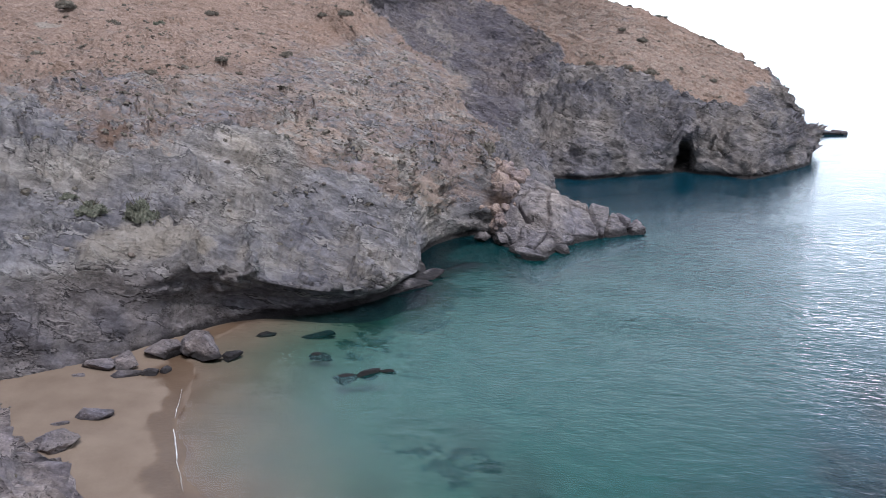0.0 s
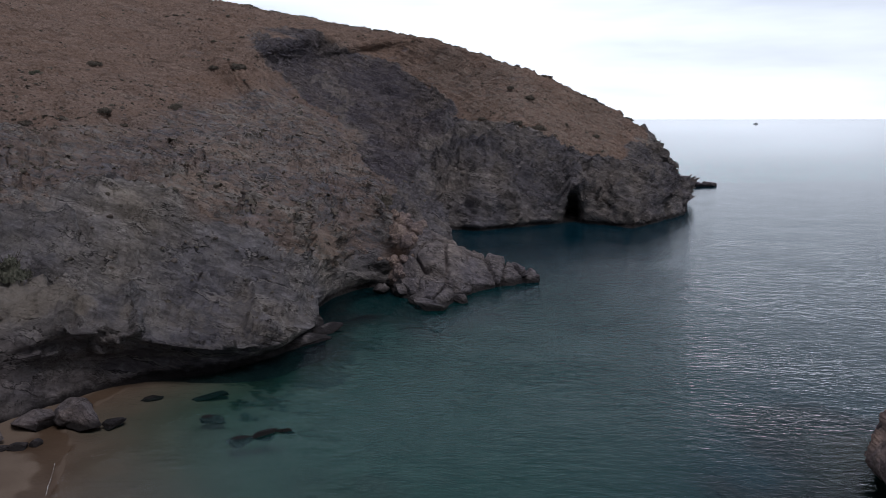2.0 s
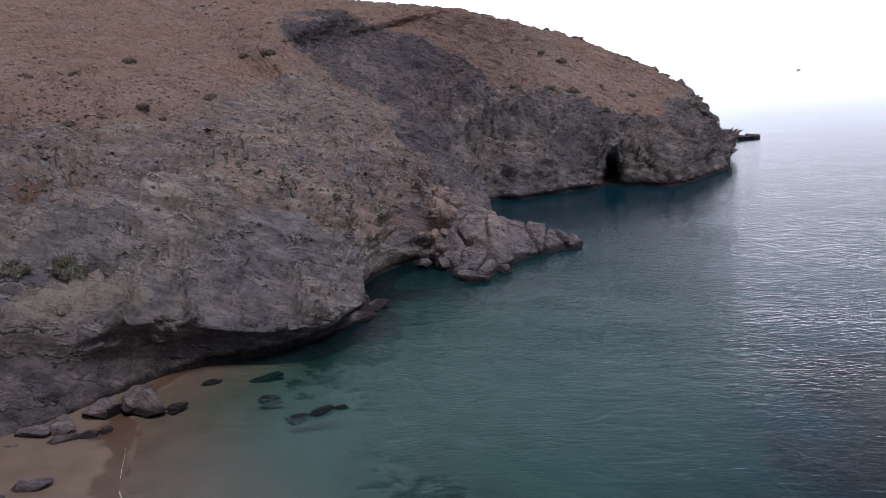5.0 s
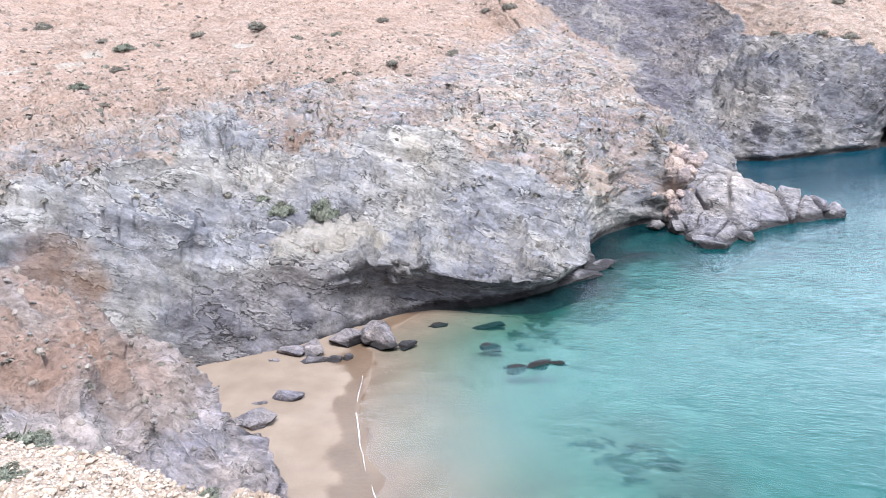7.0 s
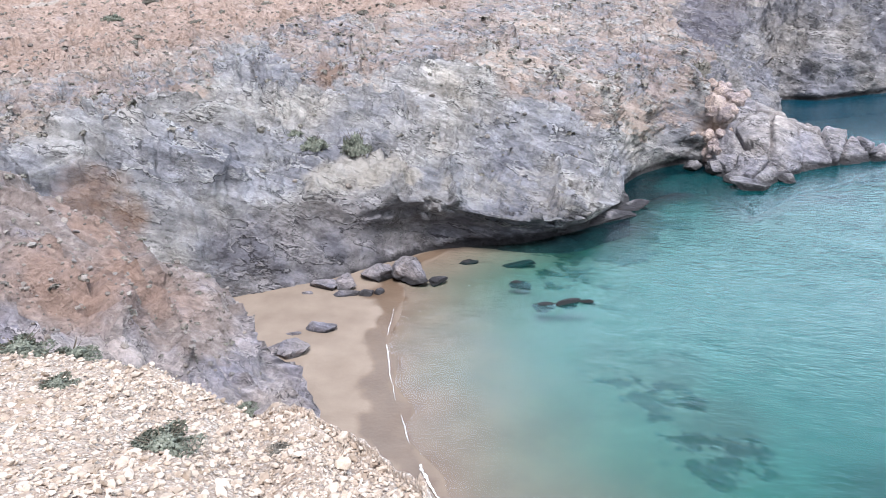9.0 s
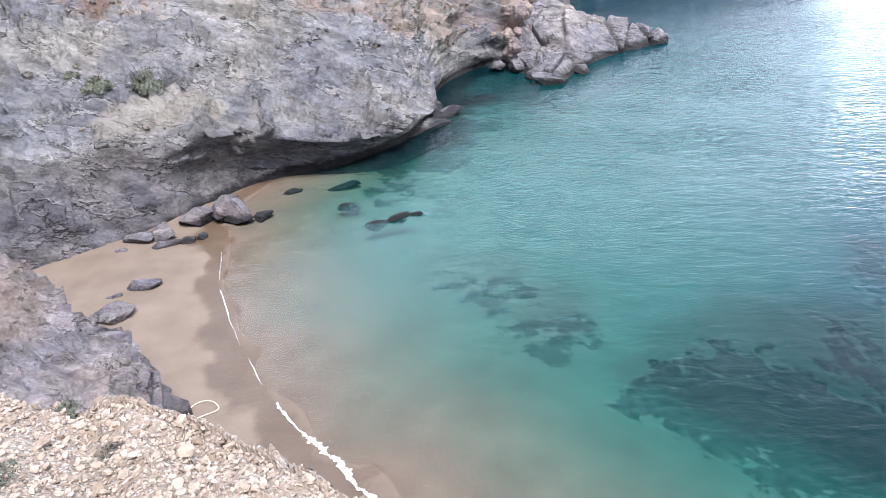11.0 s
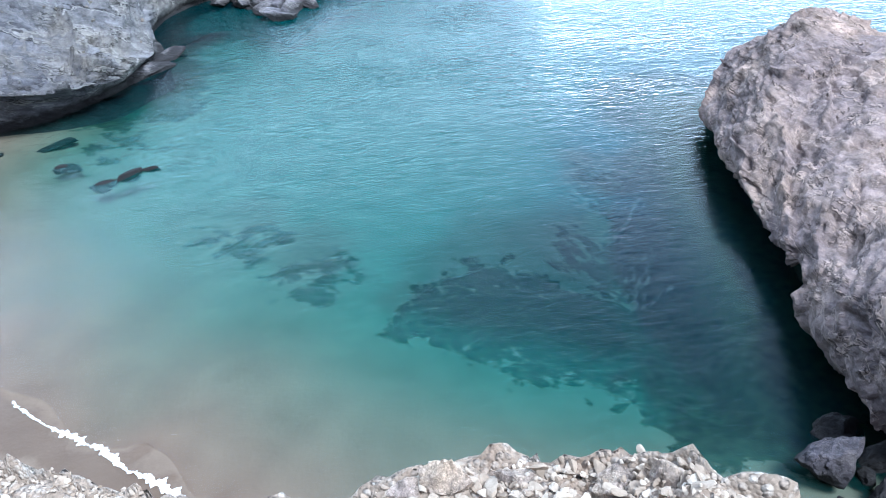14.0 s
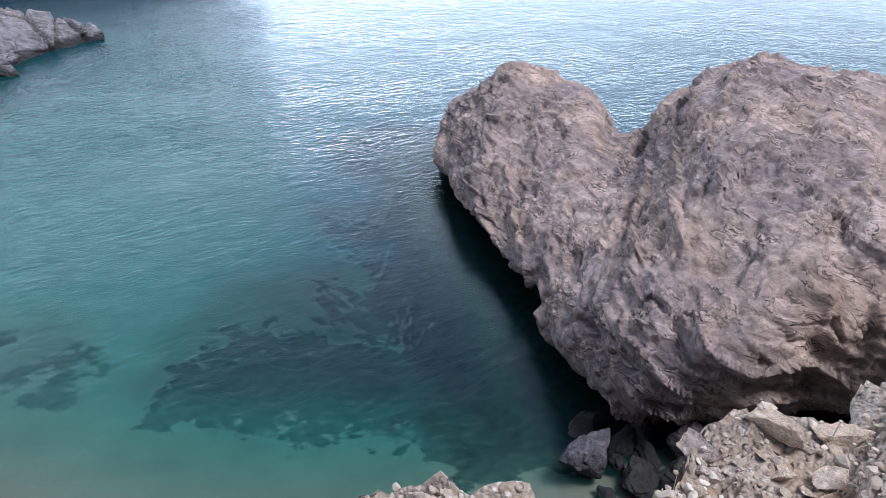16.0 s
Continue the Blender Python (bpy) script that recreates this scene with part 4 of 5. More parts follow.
# ---------------------------------------------------------------- beach, seabed and sea
SHORE = np.array([(-16, 47), (-17.6, 41), (-16.2, 34.7), (-14.1, 29.1), (-11, 23.6), (-8, 19.5), (-5.5, 16.8), (-2.5, 13.4), (1, 9.5), (7, 6.0), (13, 4.5), (22, 2)], float)


def shore_distance(x, y):
    """Metres seaward of the waterline (negative up the beach)."""
    p = np.stack([x, y], -1)
    best, sign = np.full(x.shape, 1e9), np.ones(x.shape)
    for a, b in zip(SHORE[:-1], SHORE[1:]):
        d = b - a
        t = np.clip(((p - a) @ d) / (d @ d), 0, 1)
        off = p - (a + t[..., None] * d)
        dist = np.hypot(off[..., 0], off[..., 1])
        side = np.where(d[0] * (p[..., 1] - a[1]) - d[1] * (p[..., 0] - a[0]) > 0, 1.0, -1.0)
        sign = np.where(dist < best - 1e-9, side, sign)
        best = np.minimum(dist, best)
    return best * sign


def basin(x, y):
    """Metres inside the deeper, weedy half of the cove."""
    a, b = 0.828 * (x - 5) - 0.563 * (y - 21), 0.761 * (x - 5) + 0.649 * (y - 21)
    return -4.0 * np.logaddexp(-a / 4.0, -b / 4.0)


HILL_FEET = np.array([row[1][:2] for row in HILL[7:29]])
CRAG_FEET = np.array([row[2][:2] for row in CRAG[:10]])


def cliff_gap(x, y, feet):
    """Metres from the foot of cliffs that stand in the sea."""
    best = np.full(x.shape, 1e9)
    for p, q in zip(feet[:-1], feet[1:]):
        d = q - p
        t = np.clip(((x - p[0]) * d[0] + (y - p[1]) * d[1]) / (d @ d), 0, 1)
        best = np.minimum(best, np.hypot(x - p[0] - t * d[0], y - p[1] - t * d[1]))
    return best


def bed_height(x, y):
    d = shore_distance(x, y)
    sea = -np.interp(d, [0, 3, 5.5, 9, 16, 30, 60, 120], [0, 0.2, 0.45, 1.1, 2.1, 3.2, 6.0, 14]) - (1.4 * smooth(-6, 8, basin(x, y)) + 4.0 * smooth(1, 13, basin(x, y))) * smooth(2, 8, d) * smooth(90, 50, d)
    gap = cliff_gap(x, y, CRAG_FEET)
    sea = np.maximum(sea, np.minimum(sea, -0.9) * smooth(1.0, 6.0, gap) - 0.9 * (1 - smooth(1.0, 6.0, gap)) - 1.2 * smooth(2.0, 5.0, gap))
    land = np.interp(-d, [0, 2, 6, 14], [0, 0.22, 0.75, 1.3])
    flat3 = np.stack([x, y, 0 * x], -1).reshape(-1, 3)
    return np.where(d > 0, sea, land) + 0.05 * fbm(flat3 * 0.35, 3, 61).reshape(x.shape)


def axis(lo, a, b, hi, fine, steps):
    out = np.concatenate([-np.geomspace(a - lo + 1, 1, steps)[:-1] + a + 1, np.arange(a, b, fine), b - 1 + np.geomspace(1, hi - b + 1, steps)])
    return out


bx, by = np.meshgrid(axis(-200, -34, 34, 260, 0.35, 14), axis(-60, 4, 60, 320, 0.35, 16), indexing="ij")
bz = bed_height(bx, by)
WEED_BED = [(4.6, 22.6), (5.1, 20.8), (6, 19.4), (8.2, 16.9), (10.3, 15.3), (12.0, 14.0), (14.5, 13.3), (17, 14), (20, 17), (23, 20), (27, 26), (24, 34), (12, 33), (7.8, 26)]


def weed_and_reflection(x, y, z):
    """How thickly weed and fallen rock cover the bottom, plus the cliffs' painted dark reflection."""
    inside, edge = np.zeros(x.shape, bool), np.full(x.shape, 1e9)
    for (ax, ay), (cx, cy) in zip(WEED_BED, WEED_BED[1:] + WEED_BED[:1]):
        if ay != cy:
            inside ^= ((ay > y) != (cy > y)) & (x < (cx - ax) * (y - ay) / (cy - ay) + ax)
        t = np.clip(((x - ax) * (cx - ax) + (y - ay) * (cy - ay)) / ((cx - ax) ** 2 + (cy - ay) ** 2), 0, 1)
        edge = np.minimum(edge, np.hypot(x - ax - t * (cx - ax), y - ay - t * (cy - ay)))
    wob = fbm(np.stack([x, y, 0 * x], -1).reshape(-1, 3) * 0.3, 4, 44).reshape(x.shape)
    out = smooth(31, 20, y + 0.35 * (x - 10)) * np.interp(np.where(inside, edge, -edge) + 0.8 * wob, [-1.2, 0, 1.5, 3, 9], [0, 0.34, 0.8, 1.2, 1.4])
    for px, py, pr, thick in ((-2.6, 31.8, 2.4, 0.42), (0.0, 30.2, 2.8, 0.6), (1.9, 26.6, 3.0, 0.64), (5.3, 21.4, 1.3, 0.8), (12.3, 13.0, 1.1, 1.2), (10.85, 14.1, 0.5, 1.0), (14.2, 11.0, 0.6, 0.9), (15.1, 11.9, 0.7, 1.0), (13.6, 11.6, 0.4, 0.8)):
        out = np.maximum(out, thick * smooth(1.25 * pr, 0.45 * pr, np.hypot(x - px, y - py) + 0.5 * wob))
    # along the foot of the cliffs, where their dark reflection is painted in too
    out = np.maximum(out, 1.7 * smooth(9.0, 0.8, cliff_gap(x, y, CRAG_FEET) + 2.0 * wob) * smooth(-0.3, -1.0, z))
    return np.maximum(out, 1.0 * smooth(7.0, 1.0, cliff_gap(x, y, HILL_FEET) + 2.0 * wob) * smooth(-0.35, -0.9, z))


weed = weed_and_reflection(bx, by, bz)
seabed = tagged(new("ground", mesh_from("ground", np.stack([bx, by, bz], -1).reshape(-1, 3), grid_faces(*bx.shape), M_SAND, [("weed", weed)])),
                "sandy beach running down into a seabed with dark weed beds", "beach", kind="structure")

wx, wy = np.meshgrid(axis(-4200, -24, 50, 4600, 0.45, 40), axis(-4000, 2, 80, 4800, 0.45, 44), indexing="ij")
wbed = bed_height(wx, wy)
wdepth = np.clip(-wbed, 0, 15)
# darkens water over dark bottom, and paints cliff reflections at their feet
wdark = np.clip(0.97 * smooth(0.12, 0.85, weed_and_reflection(wx, wy, wbed)) * smooth(85, 66, np.hypot(wx, wy)), 0, 1)
# ripples weaken near and far from the lookout to fit the camera's view
sea = tagged(new("water", mesh_from("water", np.stack([wx, wy, 0 * wx], -1).reshape(-1, 3), grid_faces(*wx.shape), M_WATER, [("depth", wdepth), ("weed", wdark), ("ripple_fade", (0.32 + 0.68 * smooth(24, 58, np.hypot(wx, wy))) / (1 + (np.hypot(wx, wy) / 75) ** 2.2))])),
             "clear turquoise sea deepening to dark blue, with small ripples", "sea", kind="structure")

# ---------------------------------------------------------------- more materials
def make_leaf(name, dark, light):
    k = Nodes(name)
    rnd = k.t.nodes.new("ShaderNodeNewGeometry").outputs["Random Per Island"]
    col = k.mix(rnd, dark, light)
    return k.surface(k.mix(0.35, col, k.ramp(k.noise(6, 4), (0.3, 0.2), (0.7, 0.8)), "OVERLAY"), 0.8, None, 0.2)


def make_loose(name, *stops):
    k = Nodes(name)
    rnd = k.t.nodes.new("ShaderNodeNewGeometry").outputs["Random Per Island"]
    obj = k.n("ShaderNodeObjectInfo").outputs["Random"]
    pick = k.math("FRACT", k.math("ADD", rnd, obj))
    n = len(stops) - 1
    col = k.ramp(pick, *[(i / n, c) for i, c in enumerate(stops)])
    grain = k.noise(22, 6, 0.65)
    col = k.mix(0.5, col, k.ramp(grain, (0.3, 0.25), (0.7, 0.8)), "OVERLAY")
    return k.surface(col, 0.9, k.bump(grain, 0.5, 0.02), 0.2)


M_SHRUB = make_leaf("dry_scrub_leaves", (0.105, 0.092, 0.076), (0.20, 0.176, 0.145))
M_GREEN = make_leaf("grey_green_leaves", (0.085, 0.09, 0.066), (0.20, 0.20, 0.155))
M_STRAW = make_leaf("dry_grass_blades", (0.32, 0.29, 0.22), (0.52, 0.48, 0.39))
M_STEM = make_leaf("woody_stems", (0.05, 0.038, 0.026), (0.11, 0.085, 0.06))
M_STONE = make_loose("pale_stones", (0.22, 0.163, 0.118), (0.36, 0.283, 0.218), (0.45, 0.370, 0.298), (0.29, 0.221, 0.166), (0.53, 0.452, 0.378))
M_CHIP = make_loose("slope_stones", (0.10, 0.083, 0.072), (0.16, 0.130, 0.111), (0.21, 0.176, 0.150), (0.13, 0.114, 0.108), (0.24, 0.206, 0.178))
M_RUBBLE = make_rock("pinkish_rubble_rock", (1.22, 1.02, 0.93), 0.35)
M_SLAB = make_rock("grey_slab_rock", (0.84, 0.81, 0.83), 1.0)
# wet sea rock; under the crag its black tone stands for shade
M_WET_SHADED_ROCK = make_rock("wet_and_shaded_rock", (0.27, 0.255, 0.26), 0.4)
M_RIM = make_rock("pale_split_outcrop_rock", (1.95, 1.62, 1.32), 0.07, (0, -70, 20), 0.35)
M_FOAM = Nodes("sea_foam").surface((0.75, 0.76, 0.76), 0.7, None, 0.3)
M_ROPE = Nodes("sun_bleached_rope").surface((0.62, 0.55, 0.42), 0.85, None, 0.2)
M_HULL = Nodes("boat_hull_white").surface((0.7, 0.7, 0.7), 0.5)


def part(name, verts, faces, material, parent=None, label="", smooth_shade=False):
    ob = new(name, mesh_from(name, np.asarray(verts, float), np.asarray(faces), material, (), smooth_shade))
    if parent:
        ob.parent = parent
    return tagged(ob, label)


def ball(level):
    """Vertices and triangles of a round, even ball."""
    bm = bmesh.new()
    bmesh.ops.create_icosphere(bm, subdivisions=level, radius=1.0)
    v = np.array([x.co[:] for x in bm.verts])
    f = np.array([[x.index for x in q.verts] for q in bm.faces])
    bm.free()
    return v, f


BALLS = {n: ball(n) for n in (1, 2, 3, 4, 5)}


def broken(level, seed, cuts=15, bite=0.42, rough=0.05):
    """A split, angular stone of about radius 1: a ball cut by random planes, with a rough skin."""
    v, f = BALLS[level]
    rng = np.random.default_rng(seed)
    v = v * (1 + 0.12 * fbm(v * 1.3 + seed, 2, seed)[:, None])
    for _ in range(cuts):
        n = rng.normal(size=3)
        n /= np.linalg.norm(n)
        over = np.maximum(v @ n - rng.uniform(bite, 0.92), 0)
        v = v - over[:, None] * n * 0.94
    if rough:
        v = v * (1 + rough * fbm(v * 3.1 + seed, 3, seed + 5)[:, None] + 0.6 * rough * ridged(v * np.array([1.5, 1.5, 5]) + seed, 2, seed + 8)[:, None])
    return v, f


def boulder(name, seed, x, y, z, size, turn, material, label, group="", level=4, category="boulder", bite=0.3, rough=0.07):
    """One boulder; size as half width, half depth, half height."""
    v, f = broken(level, seed, 22, bite, rough)
    v = v * np.array(size) * 1.3
    v = v @ np.array(pose(0, 0, 0, 11 * math.sin(seed), 12 * math.cos(seed * 2), turn).to_3x3()).T
    ob = part(name, v, f, material, None, label, True)
    sharpen(ob.data, 13)
    ob.location = (x, y, z)
    return tagged(ob, category=category, group=group)


# trees for finding the ground under things
hill_tree = BVHTree.FromPolygons(hill_verts.tolist(), hill_faces.tolist())
near_tree = BVHTree.FromPolygons(ng.reshape(-1, 3).tolist(), grid_faces(nm, nn).tolist())


def ground_at(tree, x, y, top=80.0):
    hit, normal, _, _ = tree.ray_cast(Vector((x, y, top)), Vector((0, 0, -1)))
    return (hit, normal) if hit else (None, None)


# ---------------------------------------------------------------- the rock promontory
PROM = [[pol(*p) for p in row] for row in (
    ((2.5, 68, -2), (2.5, 69, 0.3), (2.8, 71, 2.2), (3.4, 76, 5.4), (4.5, 81, -2)),
    ((4.6, 64.8, -2), (4.6, 65.6, 0.3), (4.9, 68, 2.0), (5.3, 76.5, 5.2), (6.3, 81, -2)),
    ((6.2, 61.5, -2), (6.2, 62.6, 0.4), (6.6, 66, 1.6), (7.8, 75, 4.0), (8.6, 79.5, -2)),
    ((9.2, 68, -2), (9.2, 68.8, 0.3), (9.5, 70.5, 1.3), (10, 75.3, 2.9), (10.4, 79, -2)),
    ((12.4, 71.8, -2), (12.4, 72.4, 0.2), (12.5, 73.3, 1), (12.7, 75.3, 2.0), (12.9, 77.6, -2)),
    ((14.9, 74, -2), (14.9, 74.4, -0.1), (14.95, 74.7, 0.3), (15, 75, 0.4), (15, 75.6, -2)))]
pg, plev, psta = loft(PROM, 0.0014, 110)
# joints part it into slabs
pb, pr = np.degrees(np.arctan2(pg[..., 0], pg[..., 1])), np.hypot(pg[..., 0], pg[..., 1])
wob_p = fbm(pg.reshape(-1, 3) * 0.35, 3, 97).reshape(pg.shape[:2])
SLABS = [(3.6, 69.0), (4.3, 74.5), (5.6, 66.0), (5.9, 71.0), (6.9, 77.0), (7.0, 63.5), (8.0, 70.5), (9.3, 75.5), (9.9, 71.0), (11.4, 74.2), (12.6, 73.4), (13.4, 76.0), (14.6, 74.8)]
reach = np.stack([np.hypot((pb - b + 0.10 * (pr - r)) * 1.22, (pr - r) * 0.62) for b, r in SLABS]) + 0.5 * wob_p
owner, ranked = reach.argmin(0), np.sort(reach, axis=0)
rise = np.array([0.25 * math.sin(n * 2.3) for n in range(len(SLABS))])[owner]
joint = smooth(0.34, 0.05, ranked[1] - ranked[0])
pg = rough_rock(pg, np.interp(plev, [0, 1, 2, 4], [0.15, 0.25, 0.28, 0.28])[None, :] * np.ones((pg.shape[0], 1)), 0.9)
pg = pg + even_normals(pg) * ((rise - 0.75 * joint) * np.interp(plev, [0, 0.8, 1.2, 4], [0, 0.4, 1, 1])[None, :])[..., None]
promontory = tagged(new("rock_promontory"), "low grey slab of jointed rock running out into the sea", "rock")
prom_v, prom_f = pg.reshape(-1, 3), grid_faces(*pg.shape[:2])
prom_tree = BVHTree.FromPolygons(prom_v.tolist(), prom_f.tolist())
face_owner = owner.ravel()[prom_f[:, 0]]
for n in range(len(SLABS)):
    mine = prom_f[face_owner == n]
    if len(mine):
        keep, again = np.unique(mine, return_inverse=True)
        part("slab", prom_v[keep], again.reshape(-1, 4), M_SLAB, promontory, "", True)
for n, (b, r, z, w, d, h, a) in enumerate(((14.2, 74.6, 0.7, 1.3, 0.9, 0.9, 20), (6.0, 62.9, 0.2, 2.1, 1.2, 0.8, -25), (4.9, 65.2, 0.5, 1.5, 1.1, 0.9, 10),
                                           (3.4, 67.6, 0.4, 1.2, 1.0, 0.9, 40), (8.0, 65.8, 0.2, 2.2, 1.1, 0.7, -35))):
    x, y, _ = pol(b, r, 0)
    boulder("boulder", 40 + n, x, y, z, (w, d, h), a, M_SLAB, "angular grey boulder at the foot of the rock slab", "boulders round the promontory")

# fallen rubble between the slope and the slab
rng = np.random.default_rng(7)
rubble_meshes = []
for n in range(7):
    v, f = broken(3, 60 + n, 12, 0.55)
    rubble_meshes.append(mesh_from("rubble_block", v * np.array([1, 0.8, 0.75]), f, M_RUBBLE, (), False))
for n in range(120):
    q = rng.random()
    b, r = 2.0 + 2.6 * q + rng.normal() * 0.55, 68.5 + 9.5 * q + rng.normal() * 1.2
    x, y, _ = pol(b, r, 0)
    h1, h2 = ground_at(hill_tree, x, y)[0], ground_at(prom_tree, x, y)[0]
    z = max(h1.z if h1 else -1, h2.z if h2 else -1)
    if z < -0.3:
        continue
    k = float(rng.gamma(2.2, 0.17) + 0.22)
    ob = new("rubble_block", rubble_meshes[n % 7])
    ob.matrix_world = pose(x, y, z + 0.3 * k, *rng.uniform(0, 360, 3)) @ Matrix.Diagonal((k, k, k, 1))
    tagged(ob, "pinkish fallen rock block in a rubble heap by the sea", "rock", "fallen rubble by the slab")

for n, (b, r, z, w, d, h, a) in enumerate(((-3.7, 56.4, 0.1, 2.4, 1.0, 0.42, 30), (-5.4, 53.9, 0.15, 2.2, 0.9, 0.45, 38), (-2.9, 57.9, -0.1, 1.0, 0.6, 0.3, 10), (1.6, 69.6, 0.3, 1.1, 0.9, 0.7, 70))):
    x, y, _ = pol(b, r, 0)
    boulder("boulder", 240 + n, x, y, z, (w, d, h), a, M_SLAB, "low angular grey rock at the foot of the sea cliff", "rocks at the cliff foot")

# ---------------------------------------------------------------- islet off the headland
for n, (b, r, w, d, h) in enumerate(((26.2, 190, 4.5, 3.0, 2.4), (27.2, 192, 4.0, 2.6, 1.6), (28.0, 194, 2.6, 1.8, 1.0), (25.7, 170, 3.2, 2.5, 1.5))):
    x, y, _ = pol(b, r, 0)
    boulder("islet_rock", 80 + n, x, y, 0.2, (w, d, h), -20, M_BOULDER, "dark sea-washed islet rock off the headland", "islet rocks", 4, "rock")

# a far boat on the horizon
bm = bmesh.new()
bmesh.ops.create_cube(bm, size=1.0)
for v in bm.verts:
    v.co.x *= 12
    v.co.y *= 3.5 if abs(v.co.x) < 5 else 1.2
    v.co.z = v.co.z * 2 + 0.7
hull_me = bpy.data.meshes.new("hull")
bm.to_mesh(hull_me)
bm.free()
hull_me.materials.append(M_HULL)
boat = tagged(new("boat"), "small pale motor boat far out at sea", "boat")
boat.location = pol(31.0, 1900, 0.0)
hull = new("hull", hull_me)
hull.parent = boat
cab_v, cab_f = BALLS[1]
cab = part("cabin", np.sign(cab_v) * np.abs(cab_v) ** 0.4 * np.array([2.6, 1.2, 1.3]) + np.array([0.5, 0, 2.6]), cab_f, M_HULL, boat)

# ---------------------------------------------------------------- boulders on the beach and in the water
for n, (x, y, z, w, d, h, a, lab) in enumerate((
        (-19.2, 39.7, 0.7, 1.9, 1.2, 0.8, 25, "large angular grey boulder on the sand under the cliff"),
        (-17.7, 40.6, 0.8, 1.5, 1.1, 0.95, 60, "large angular grey boulder on the sand under the cliff"),
        (-16.7, 40.1, 0.5, 1.15, 1.0, 0.8, 10, "blocky grey boulder at the water's edge"),
        (-15.0, 39.8, 0.15, 0.85, 0.5, 0.42, 15, "small pale flat boulder lying in shallow water"),
        (-21.9, 37.1, 0.6, 1.0, 0.75, 0.6, 35, "rounded grey boulder on dry sand"),
        (-20.9, 37.7, 0.7, 0.95, 0.8, 0.5, 70, "rounded grey boulder on dry sand"),
        (-22.5, 35.6, 0.65, 0.55, 0.45, 0.42, 0, "small grey boulder on dry sand"),
        (-20.2, 36.5, 0.35, 1.3, 0.6, 0.38, 30, "low flat rock half buried in sand"),
        (-18.9, 37.0, 0.3, 0.7, 0.45, 0.42, 20, "small rock on damp sand"),
        (-18.2, 37.4, 0.3, 0.5, 0.4, 0.36, 50, "small rock on damp sand"),
        (-19.2, 31.1, 0.68, 0.85, 0.55, 0.4, 20, "lone dark rock lying on the sand"),
        (-20.5, 30.2, 0.7, 0.6, 0.25, 0.16, 10, "low dark rock half buried in sand"),
        (-19.6, 28.2, 0.7, 1.0, 0.8, 0.65, -30, "dark purple-grey boulder at the foot of the slope"))):
    boulder("boulder", 100 + n, x, y, z, (w, d, h), a, M_BOULDER, lab, "boulders on the beach")
for n, (x, y, z, w, d, h, a, lab) in enumerate((
        (-14.0, 43.9, -0.15, 1.5, 0.6, 0.3, 8, "dark low rock awash near the cliff"),
        (-10.3, 44.6, -0.35, 2.2, 0.9, 0.4, 5, "dark rock under shallow water near the cliff"),
        (-9.5, 40.6, -0.3, 1.5, 0.6, 0.32, 10, "weedy dark rock under shallow water"),
        (-7.3, 37.2, -0.1, 1.1, 0.6, 0.34, 12, "dark wet rock breaking the water surface"),
        (-6.0, 37.6, 0.05, 1.5, 0.6, 0.42, 20, "dark wet rock breaking the water surface"),
        (-4.8, 38.0, -0.05, 0.9, 0.4, 0.34, 0, "dark wet rock breaking the water surface"))):
    boulder("sea_rock", 130 + n, x, y, z - 0.05, (w * 0.72, d * 0.72, h * 0.85), a, M_WET_SHADED_ROCK, lab, "rocks in the shallows", 4, "rock")
for n, (x, y, z, w, d, h, a) in enumerate((
        (14.6, 8.6, 0.45, 0.86, 0.84, 0.86, 20), (17.8, 6.7, 0.45, 0.98, 0.8, 0.72, -10), (15.3, 7.0, 0.1, 0.75, 0.6, 0.5, 40), (16.6, 6.3, 0.1, 0.7, 0.65, 0.55, 0),
        (17.3, 8.3, 0.2, 0.5, 0.45, 0.42, 60), (16.2, 8.3, 0.0, 0.8, 0.4, 0.32, 15), (16.5, 7.4, 0.0, 0.8, 0.35, 0.3, 70), (16.0, 9.6, -0.1, 0.9, 0.7, 0.5, 5),
        (19.2, 6.0, 0.5, 1.0, 0.9, 0.7, 33), (14.2, 7.3, -0.25, 0.5, 0.4, 0.3, 75), (20.6, 7.2, 0.6, 1.1, 0.9, 0.8, 12), (15.5, 8.0, 0.0, 0.45, 0.3, 0.35, 50), (18.0, 9.6, 0.0, 1.0, 0.8, 0.5, 30))):
    # these dark materials carry the crag's shade in their colour
    boulder("boulder", 150 + n, x, y, z, (w * 0.84, d * 0.84, h * 0.84), a, M_DARKROCK if n < 2 else M_WET_SHADED_ROCK, "rounded dark boulder at the foot of the crag" if n < 2 else "wet rock among boulders under the crag, toned for its shade",
            "boulders under the crag", bite=0.5, rough=0.13)

